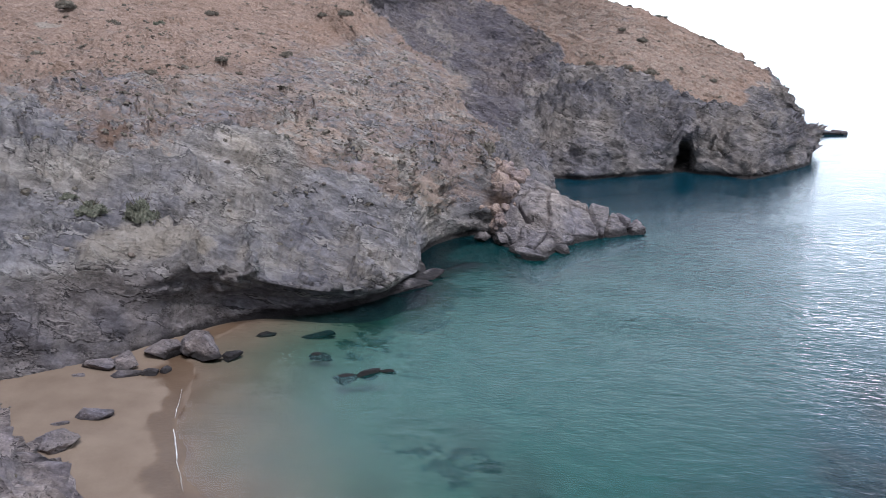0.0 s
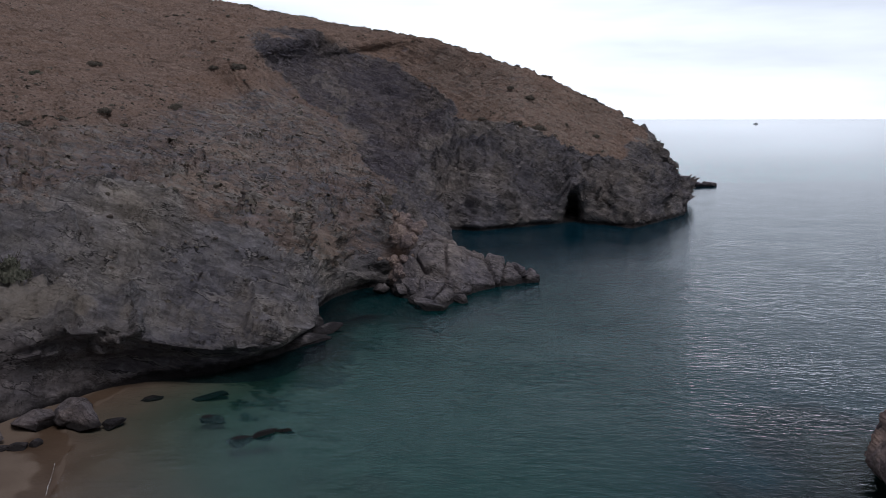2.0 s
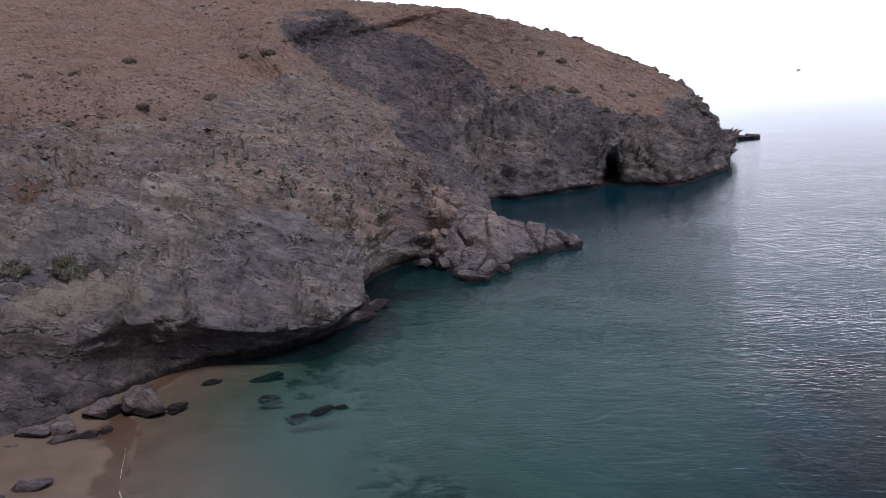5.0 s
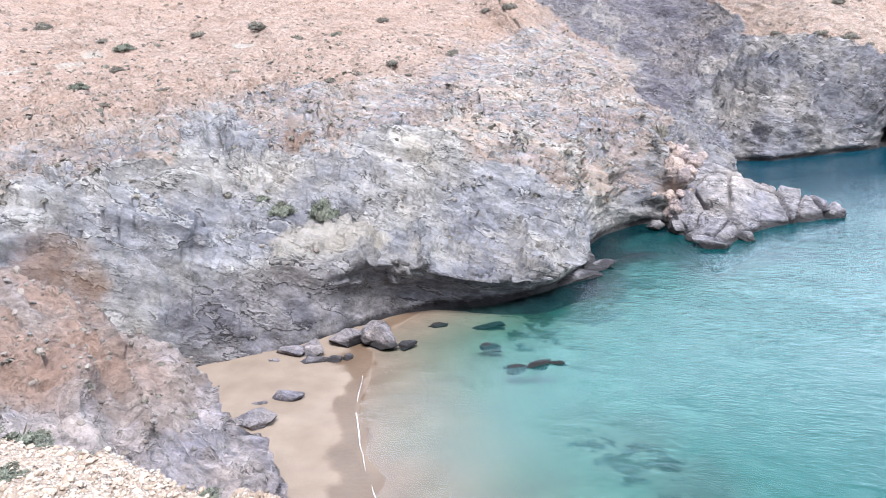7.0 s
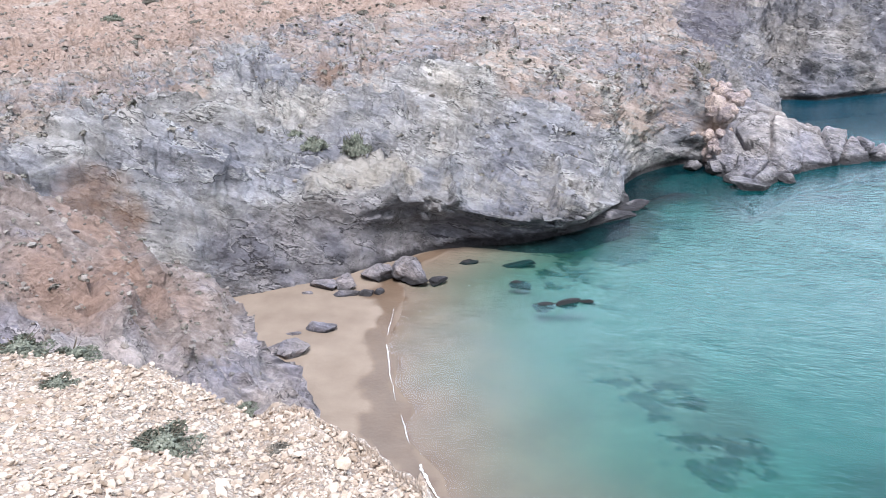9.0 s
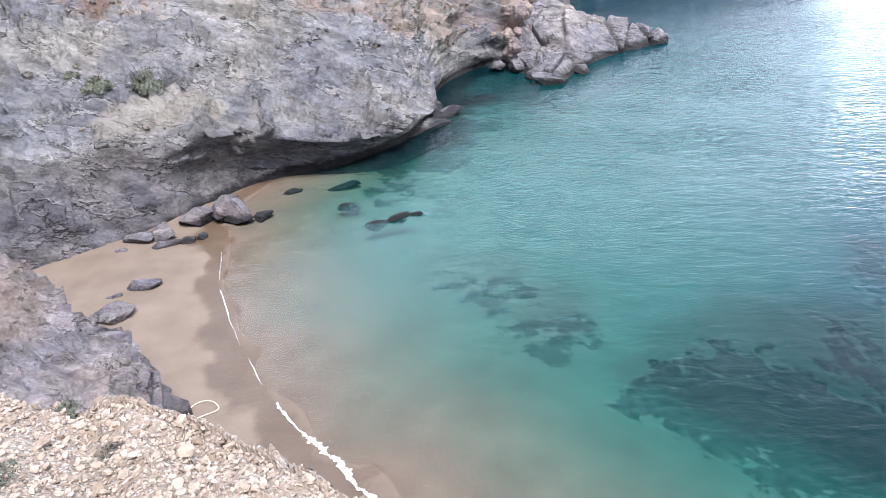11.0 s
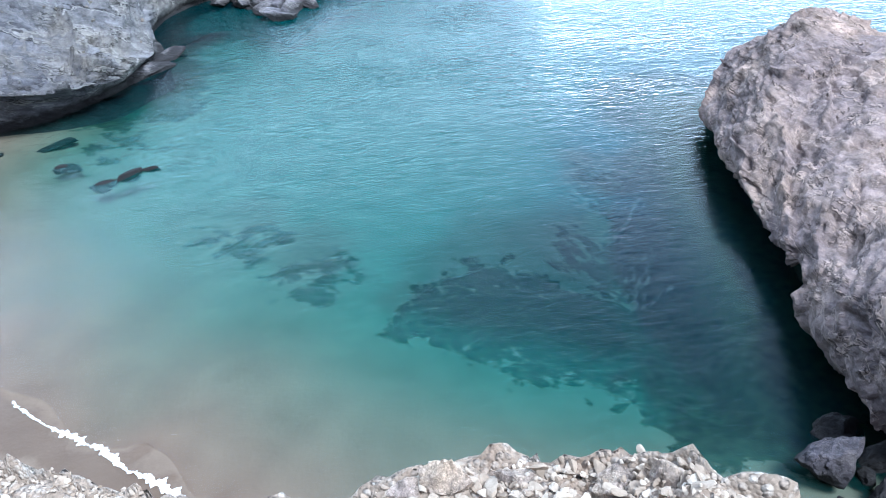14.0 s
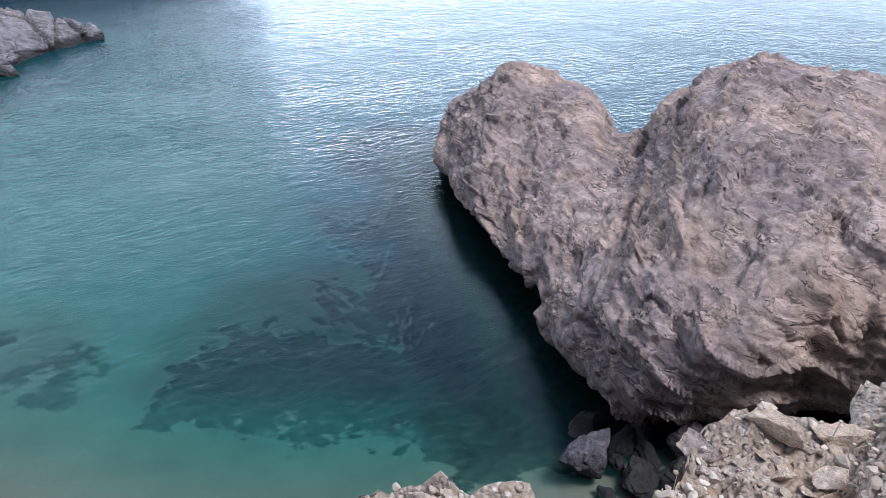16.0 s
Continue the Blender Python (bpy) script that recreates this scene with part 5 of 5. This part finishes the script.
# ---------------------------------------------------------------- foam along the waterline
line = spline(SHORE[1:9], [160] * 7)
tang = np.gradient(line, axis=0)
tang /= np.linalg.norm(tang, axis=1, keepdims=True)
side = np.stack([-tang[:, 1], tang[:, 0]], 1)
for n, (a, b, w) in enumerate(((36, 58, 0.02), (66, 104, 0.026), (112, 128, 0.02), (140, 236, 0.12), (242, 262, 0.05))):
    i = np.arange(a * 4, b * 4)
    q = np.stack([i * 0.0325, i * 0 + n, i * 0], 1)
    mid = line[i] + side[i] * (0.12 * fbm(q * 0.5, 3, 71)[:, None] - 0.1)
    wid = w * np.sin(np.linspace(0.05, math.pi - 0.05, len(i))) ** 0.5 * np.clip(0.75 + 0.6 * fbm(q * 0.5, 3, 72), 0.3, 1.2)
    inner, outer = (wid * (1 + 0.9 * fbm(q * 4.0, 4, seed)) for seed in (74, 81))
    rows = [np.c_[mid + side[i] * (k * (inner if k < 0 else outer))[:, None], 0.012 + 0.03 * (1 - abs(k)) + 0 * i] for k in np.linspace(-1, 1, 9)]
    fv = np.stack(rows, 1)
    fv[..., :2] += min(0.05, 0.6 * w) * np.stack([fbm(fv.reshape(-1, 3) * 9 + k, 3, 73 + k).reshape(fv.shape[:2]) for k in (0, 4)], -1)
    fv[..., 2] += 0.02 * np.abs(fbm(fv.reshape(-1, 3) * 12, 3, 79)).reshape(fv.shape[:2])
    fv[..., 2] += np.maximum(bed_height(fv[..., 0], fv[..., 1]), 0.0)
    tagged(part("wave_foam", fv.reshape(-1, 3), grid_faces(*fv.shape[:2]), M_FOAM, None, "thin broken line of white foam at the water's edge", True), category="foam", group="foam lines")

# a loop of washed-up rope
curve = bpy.data.curves.new("rope_loop", "CURVE")
curve.dimensions, curve.bevel_depth, curve.bevel_resolution = "3D", 0.025, 2
sp = curve.splines.new("NURBS")
loop = [(-12.75, 20.35), (-13.15, 20.75), (-13.1, 21.35), (-12.6, 21.65), (-12.1, 21.4), (-11.75, 20.9), (-12.2, 20.75), (-12.7, 20.3)]
sp.points.add(len(loop) - 1)
for pt, (x, y) in zip(sp.points, loop):
    pt.co = (x, y, float(bed_height(np.array([x]), np.array([y]))[0]) + 0.05, 1)
sp.use_endpoint_u = True
curve.materials.append(M_ROPE)
dep = new("rope_tmp", curve)
rope_me = bpy.data.meshes.new_from_object(dep.evaluated_get(bpy.context.evaluated_depsgraph_get()))
bpy.data.objects.remove(dep)
rope = tagged(new("rope", rope_me), "loop of pale washed-up rope on wet sand", "rope")

# ---------------------------------------------------------------- shrubs
def tuft_mesh(name, seed, count, material, leaf=0.16, flat=0.75):
    """Many small leaves in a loose dome of about radius 1."""
    rng = np.random.default_rng(seed)
    d = rng.normal(size=(count, 3))
    d /= np.linalg.norm(d, axis=1, keepdims=True)
    d[:, 2] = np.abs(d[:, 2])
    lump = 0.72 + 0.35 * fbm(d * 1.7 + seed, 2, seed)
    c = d * (lump * rng.uniform(0.35, 1.0, count) ** 0.5)[:, None] * np.array([1, 1, flat])
    u = rng.normal(size=(count, 3))
    u /= np.linalg.norm(u, axis=1, keepdims=True)
    w = np.cross(u, d)
    w /= np.linalg.norm(w, axis=1, keepdims=True) + 1e-6
    k = leaf * rng.uniform(0.6, 1.4, count)[:, None]
    v = np.stack([c - u * k - w * k * 0.1, c + w * k * 0.5, c + u * k + w * k * 0.1, c - w * k * 0.45], 1).reshape(-1, 3)
    f = np.arange(count * 4).reshape(-1, 4)
    return mesh_from(name, v, f, material, (), False)


def stems_mesh(seed, count=9):
    rng = np.random.default_rng(seed)
    vs, fs = [], []
    for n in range(count):
        a, lean, h = rng.uniform(0, 6.28), rng.uniform(0.2, 0.8), rng.uniform(0.45, 0.75)
        tip = np.array([math.cos(a) * lean, math.sin(a) * lean, h])
        o = len(vs)
        for lvl, rad in ((0.0, 0.035), (0.5, 0.022), (1.0, 0.008)):
            c = tip * lvl * np.array([lvl ** 0.3 if lvl else 0, lvl ** 0.3 if lvl else 0, 1]) - np.array([0, 0, 0.12 * (lvl == 0)])
            for q in range(4):
                vs.append(c + rad * np.array([math.cos(q * 1.571), math.sin(q * 1.571), 0]))
        for lvl in (0, 1):
            for q in range(4):
                fs.append((o + lvl * 4 + q, o + lvl * 4 + (q + 1) % 4, o + lvl * 4 + 4 + (q + 1) % 4, o + lvl * 4 + 4 + q))
    return mesh_from("stems", np.array(vs), np.array(fs), M_STEM, (), False)


SHRUB_KINDS = []
for n in range(4):
    base = new("shrub")
    for nm_, me in (("stems", stems_mesh(200 + n)), ("foliage", tuft_mesh("foliage", 210 + n, 3600, M_GREEN if n == 3 else M_SHRUB, 0.055))):
        o = new(nm_, me)
        o.parent = base
    tagged(base, "low rounded dark scrub bush on dry slope" if n < 3 else "grey-green rounded bush on stony ground", "bush", "bushes on the slopes")
    SHRUB_KINDS.append(base)
used = set()


def shrub(kind, x, y, r, tree=None, label="", squash=1.0, z=None):
    """A bush of radius r standing on the ground at x, y."""
    if z is None:
        hit, _ = ground_at(tree or hill_tree, x, y)
        if hit is None:
            return None
        z = hit.z
    m = pose(x, y, z - 0.05 * r, 0, 0, (x * 37 + y * 91) % 360) @ Matrix.Diagonal((r, r, r * squash, 1))
    if kind in used:
        ob = copy_thing(SHRUB_KINDS[kind], pose(0, 0, 0))
        ob.matrix_basis = m
    else:
        used.add(kind)
        ob = SHRUB_KINDS[kind]
        ob.matrix_basis = m
    return tagged(ob, label)


for x, y, r, kd in ((-65.3, 115.7, 2.2, 0), (-103.8, 107.1, 2.4, 1), (-87.0, 101.7, 1.2, 2), (-79.2, 103.8, 2.1, 1), (-80.2, 98.4, 2.1, 3), (-75.8, 113.1, 1.6, 0), (-55.8, 111.9, 1.7, 1), (-50.9, 117.5, 1.5, 3),
                    (-33.9, 97.1, 1.2, 0), (-37.2, 82.2, 0.9, 2), (-68.0, 73.6, 1.5, 3), (-59.4, 78.2, 0.9, 0), (-71.8, 85.5, 1.3, 1), (-27.8, 108.5, 1.5, 2), (-23.9, 141.8, 1.9, 0), (-28.8, 142.7, 1.2, 1),
                    (-46.8, 131.2, 1.6, 2), (33.5, 154.3, 1.2, 0), (36.9, 149.6, 1.5, 1), (24.8, 140.8, 1.3, 2), (31.0, 136.3, 1.4, 0), (35.1, 135.6, 1.8, 1), (41.8, 140.0, 1.2, 2), (47.6, 137.1, 1.1, 0)):
    shrub(kd, x, y, r)
shrub(3, -23.1, 46.6, 1.4, label="tall grey-green bush growing from a rock ledge", squash=2.0)
shrub(3, -26.2, 45.7, 1.5, label="grey-green bush growing from a rock ledge", squash=1.1)
shrub(3, -28.2, 46.6, 0.9, label="grey-green bush growing from a rock ledge", squash=0.9)
shrub(2, 2.2, 80.4, 1.7, label="dark bush hanging on the steep gully edge", squash=1.3)
rng = np.random.default_rng(12)
hv = hill_verts.reshape(m_, n_, 3)
pool = np.argwhere((soil > 0.6) & (np.hypot(hv[..., 0], hv[..., 1]) < 240) & (lev[None, :] < 9.0))
pool = pool[rng.permutation(len(pool))]
for i, j in pool[:70]:
    x, y, z = hv[i, j]
    shrub(int(rng.integers(0, 3)), x, y, float(rng.uniform(0.35, 0.9)), z=z)
# a broken line of dark scrub along the crest
crest_at = [(p, q) for p, q in ((HILL[n][9], HILL[n + 1][9]) for n in range(3, len(HILL) - 6))]
for p, q in crest_at:
    for _ in range(9):
        t = float(rng.random())
        x, y, z = (p[i] + t * (q[i] - p[i]) for i in (0, 1, 2))
        away = float(set_back(np.degrees(np.arctan2(z - 18, math.hypot(x, y))), np.degrees(np.arctan2(x, y))))
        x, y = x * away, y * away
        shrub(int(rng.integers(0, 3)), x * 0.995, y * 0.995, float(rng.uniform(0.5, 1.1)))
# bushes on the near ground
for x, y, r, kd, lab in ((-3.05, 2.9, 0.30, 3, "grey-green cushion bush on pale stones"), (-4.9, 3.7, 0.22, 3, "small flat cushion plant on pale stones"), (-3.6, 4.4, 0.17, 3, "dark green cushion bush near the cliff edge"),
                         (-5.9, 4.7, 0.34, 3, "grey-green tuft of plants at the cliff edge"), (-6.3, 4.45, 0.40, 3, "grey-green tuft of plants at the cliff edge"), (-5.4, 4.75, 0.26, 3, "small grey-green tuft at the cliff edge"), (-6.9, 4.5, 0.7, 3, "grey-green bush at the cliff edge"), (-5.3, 3.2, 0.1, 0, "small dark plant on pale stones"),
                         (0.95, 1.35, 0.09, 3, "tiny green plant among pale stones"), (-2.6, 3.5, 0.12, 0, "small dry plant among pale stones")):
    shrub(kd, x, y, r, near_tree, lab, 0.8)

# ---------------------------------------------------------------- scrub and stones strewn over the slopes
def strewn(places, sizes, shapes, seed, stretch=(1, 1, 1), sink=0.1):
    """Join turned, scaled copies of small shapes at places."""
    rng = np.random.default_rng(seed)
    vs, fs, o = [], [], 0
    for p, k in zip(places, sizes):
        v, f = shapes[int(rng.integers(0, len(shapes)))]
        a, b, c = rng.uniform(0, 6.28), rng.normal() * 0.35, rng.normal() * 0.35
        m = np.array(Euler((b, c, a)).to_matrix())
        vs.append((v * np.array(stretch)) @ m.T * k + p + np.array([0, 0, (0.5 - sink) * k * stretch[2]]))
        fs.append(f + o)
        o += len(v)
    return np.concatenate(vs), np.concatenate(fs)


def cushion(seed, count=20):
    """A small rounded cushion of short leaves."""
    rng = np.random.default_rng(seed)
    v = []
    for _ in range(count):
        d = rng.normal(size=3)
        d /= np.linalg.norm(d)
        d[2] = abs(d[2])
        c = d * rng.uniform(0.45, 0.85) * np.array([1, 1, 0.7])
        u = np.cross(d, rng.normal(size=3))
        u /= np.linalg.norm(u)
        w = np.cross(d, u)
        v += [c - u * 0.34, c + w * 0.34 + d * 0.1, c + u * 0.34, c - w * 0.34 - d * 0.1]
    return np.array(v), np.arange(count * 4).reshape(-1, 4)


tufts = [cushion(300 + n) for n in range(6)]
stones1 = [broken(1, 320 + n, 8, 0.35, 0) for n in range(8)]
area = np.linalg.norm(np.cross(np.gradient(hv, axis=0), np.gradient(hv, axis=1)), axis=2)
near_w = 1 / np.maximum(np.hypot(hv[..., 0], hv[..., 1]), 30) ** 1.4
ok = (np.hypot(hv[..., 0], hv[..., 1]) < 246) & (lev[None, :] > 4.4) & (lev[None, :] < 9.3)
clump = smooth(-0.2, 0.5, fbm(hv.reshape(-1, 3) * 0.12, 3, 33)).reshape(m_, n_)
w1 = (area * near_w * ok * (soil * (0.25 + clump) * (0.45 + 0.9 * smooth(7.6, 6.2, lev)[None, :]) + 0.05)).ravel()
pick = rng.choice(len(w1), 4200, p=w1 / w1.sum())
tv, tf = strewn(hv.reshape(-1, 3)[pick], rng.gamma(1.6, 0.10, len(pick)) + 0.10, tufts, 1, (1, 1, 0.8), 0.6)
tagged(part("scrub", tv, tf, M_SHRUB, None, "low dark dry scrub strewn over the hillside"), category="scrub", kind="stuff")
w2 = (area * near_w * ok * (0.07 + soil * (0.4 + smooth(7.6, 6.2, lev)[None, :]))).ravel()
pick = rng.choice(len(w2), 5000, p=w2 / w2.sum())
tv, tf = strewn(hv.reshape(-1, 3)[pick], rng.gamma(1.5, 0.06, len(pick)) + 0.05, stones1, 2, (1.2, 1, 0.7))
tagged(part("slope_stones", tv, tf, M_CHIP, None, "loose broken stones strewn over the hillside"), category="stones", kind="stuff")

# the slope below the lookout
nv3 = ng.reshape(-1, 3)
narea = np.linalg.norm(np.cross(np.gradient(ng, axis=0), np.gradient(ng, axis=1)), axis=2)
w3 = (narea * (0.12 + nsoil) * (nlev[None, :] > 5.3) * (nbear > -75) * (nbear < -33) * (ng[..., 2] > 1.0)).ravel()
pick = rng.choice(len(w3), 5200, p=w3 / w3.sum())
tv, tf = strewn(nv3[pick], rng.gamma(1.5, 0.028, len(pick)) + 0.03, stones1, 3, (1.2, 1, 0.7))
tagged(part("slope_stones", tv, tf, M_CHIP, None, "loose reddish and grey stones on the slope above the beach"), category="stones", kind="stuff")
pick = rng.choice(len(w3), 700, p=w3 / w3.sum())
tv, tf = strewn(nv3[pick], rng.gamma(2.0, 0.05, len(pick)) + 0.06, tufts, 4, (1, 1, 0.8), 0.6)
tagged(part("scrub", tv, tf, M_SHRUB, None, "low dark dry plants on the slope above the beach"), category="scrub", kind="stuff")

# ---------------------------------------------------------------- stones of the lookout
stones2 = [broken(2, 340 + n, 11, 0.18, 0.0) for n in range(9)]
w4 = (narea * (nlev[None, :] < 3.3) * (1 - 0.75 * nrust * (nbear > 0)) * (nbear > -64) * (nbear < 96) / np.maximum(np.hypot(ng[..., 0], ng[..., 1]), 1.0) ** 1.1
      * (np.hypot(ng[..., 0], ng[..., 1]) > 0.8) * (1 + 0.3 * (nlev[None, :] > 2.6))).ravel()
w4 = w4 * (1 - 0.75 * smooth(52, 62, nbear)).ravel()
pick = rng.choice(len(w4), 26000, p=w4 / w4.sum())
spots = nv3[pick] + rng.normal(size=(len(pick), 3)) * np.array([0.02, 0.02, 0.0])
far = np.hypot(spots[:, 0], spots[:, 1])
size = (rng.gamma(1.3, 0.0056, len(pick)) + 0.0058) * (1 + 0.06 * far)
stone_meshes = [mesh_from("stone", v * np.array([1.3, 0.95, 0.6]), f, M_STONE, (), False) for v, f in stones2]
order = np.argsort(np.abs(far - 1.8))
for n, i in enumerate(order[:290]):
    k = float(size[i]) * 1.15
    ob = new("stone", stone_meshes[n % 9])
    ob.parent = lookout
    ob.matrix_world = pose(*(spots[i] + np.array([0, 0, 0.2 * k])), rng.normal() * 20, rng.normal() * 20, rng.uniform(0, 360)) @ Matrix.Diagonal((k, k, k, 1))
rest = order[290:]
close = rest[(far[rest] < 2.6) & (size[rest] > 0.0155)]
away = rest[(far[rest] >= 2.6) | (size[rest] <= 0.0155)]
v1, f1 = strewn(spots[close], size[close], stones2, 5, (1.3, 0.95, 0.6), 0.3)
v2, f2 = strewn(spots[away], size[away], stones1, 6, (1.3, 0.95, 0.6), 0.3)
gravel = part("gravel", np.concatenate([v1, v2]), np.concatenate([f1, f2 + len(v1)]), M_STONE, lookout, "pale angular broken stones")
tagged(gravel, kind="stuff")
# larger pale rocks along the rim
rim = [pol(b, r, 0) for b, r in zip(np.linspace(-58, 92, 150), np.interp(np.linspace(-58, 92, 150), [-58, -44, -30, -19, -3, 22, 52, 66, 76, 92], [8.2, 6.3, 4.4, 3.15, 1.98, 1.9, 1.82, 2.1, 2.82, 4.0]))]
for n, (x, y, _) in enumerate(rim):
    hit, _n = ground_at(near_tree, x * 0.965, y * 0.965)
    if hit is None or rng.random() < 0.3:
        continue
    k = float(rng.uniform(0.014, 0.04) * (1 + 0.04 * math.hypot(x, y)))
    ob = new("rim_stone", stone_meshes[n % 9])
    ob.parent = lookout
    ob.matrix_world = pose(x * 0.965, y * 0.965, hit.z + 0.15 * k, rng.normal() * 20, rng.normal() * 20, rng.uniform(0, 360)) @ Matrix.Diagonal((k, k, k, 1))

# split, upright slabs of rock that stand out of the rim
for n, (b, r, w, d, h, a) in enumerate(((20.0, 1.86, 0.11, 0.07, 0.085, 5), (22.6, 1.88, 0.045, 0.05, 0.08, 30), (27.5, 1.88, 0.12, 0.07, 0.075, -8), (14.5, 1.84, 0.07, 0.06, 0.055, 15), (3.0, 1.93, 0.09, 0.06, 0.05, -20),
                                        (-7.5, 2.2, 0.10, 0.08, 0.06, 10), (38.5, 1.88, 0.10, 0.08, 0.06, 25), (44.0, 1.86, 0.09, 0.07, 0.065, -5), (53.5, 1.78, 0.09, 0.07, 0.06, 40), (59.5, 1.85, 0.10, 0.08, 0.07, 10),
                                        (64.5, 1.98, 0.09, 0.07, 0.05, -30), (69.5, 2.5, 0.12, 0.09, 0.06, 20), (74.0, 2.7, 0.13, 0.09, 0.05, -15), (79.0, 2.85, 0.12, 0.09, 0.06, 35))):
    x, y, _ = pol(b, r, 0)
    hit, _n = ground_at(near_tree, x, y)
    if hit is None:
        continue
    v, f = broken(4, 500 + n, 16, 0.3, 0.03)
    v = v * (1 + 0.10 * ridged(v * np.array([5.0, 1.6, 0.7]) + n, 3, 510 + n)[:, None])
    o = part("rim_rock", v * np.array([w, d, h]) * 1.15, f, M_RIM, lookout, "split pale outcrop of layered rock" if n == 0 else "", True)
    sharpen(o.data, 14)
    o.matrix_world = pose(*hit, 8 * math.sin(n * 3), 8 * math.cos(n * 5), a - b)

# plates of crumbling crust on the bare end of the rim
plates = []
for n in range(6):
    v, f = broken(3, 530 + n, 14, 0.25, 0.04)
    plates.append(mesh_from("plate", v * np.array([1.25, 0.9, 0.42]), f, M_RIM, (), False))
for n in range(150):
    b, q = float(rng.uniform(58, 90)), float(rng.uniform(0.5, 1.0))
    x, y, _ = pol(b, q * float(np.interp(b, [58, 66, 69, 79, 90], [1.86, 1.96, 2.5, 2.86, 3.8])), 0)
    hit, _n = ground_at(near_tree, x, y)
    if hit is None:
        continue
    k = float(rng.gamma(2.0, 0.016) + 0.02)
    ob = new("plate", plates[n % 6])
    ob.parent = lookout
    ob.matrix_world = pose(hit.x, hit.y, hit.z + 0.1 * k, rng.normal() * 16, rng.normal() * 16, rng.uniform(0, 360)) @ Matrix.Diagonal((k, k, k, 1))


def stalk(x, y, h, heads, seed):
    """A thin dry stalk with small heads."""
    rng = np.random.default_rng(seed)
    hit, _n = ground_at(near_tree, x, y)
    base = tagged(new("dry_stalk"), "thin pale dry plant stalk with small seed heads", "plant", "dry stalks")
    base.location = hit
    vs, fs = [], []

    def twig(a, b, ra, rb):
        o = len(vs)
        for c, r_ in ((a, ra), (b, rb)):
            for q in range(5):
                vs.append((c[0] + r_ * math.cos(q * 1.257), c[1] + r_ * math.sin(q * 1.257), c[2]))
        for q in range(5):
            fs.append((o + q, o + (q + 1) % 5, o + 5 + (q + 1) % 5, o + 5 + q))

    top = (rng.normal() * 0.01, rng.normal() * 0.01, h)
    twig((0, 0, -0.03), top, 0.0034, 0.0024)
    ends = [top]
    for n in range(heads - 1):
        q, a = rng.uniform(0.4, 0.8), rng.uniform(0, 6.28)
        st, en = tuple(c * q for c in top), (top[0] * q + 0.05 * math.cos(a), top[1] * q + 0.05 * math.sin(a), h * q + 0.025)
        twig(st, en, 0.0015, 0.001)
        ends.append(en)
    part("stem", vs, fs, M_STRAW, base)
    v, f = BALLS[1]
    for e in ends:
        o = part("seed_head", v * np.array([0.008, 0.008, 0.006]), f, M_STRAW, base)
        o.location = e


for n, (x, y, h, c) in enumerate(((0.28, 1.86, 0.085, 2), (0.1, 1.93, 0.07, 3), (0.2, 1.9, 0.05, 2), (0.05, 1.8, 0.045, 2), (2.74, 0.56, 0.13, 1), (2.76, 0.46, 0.05, 2))):
    stalk(x, y, h, c, 400 + n)
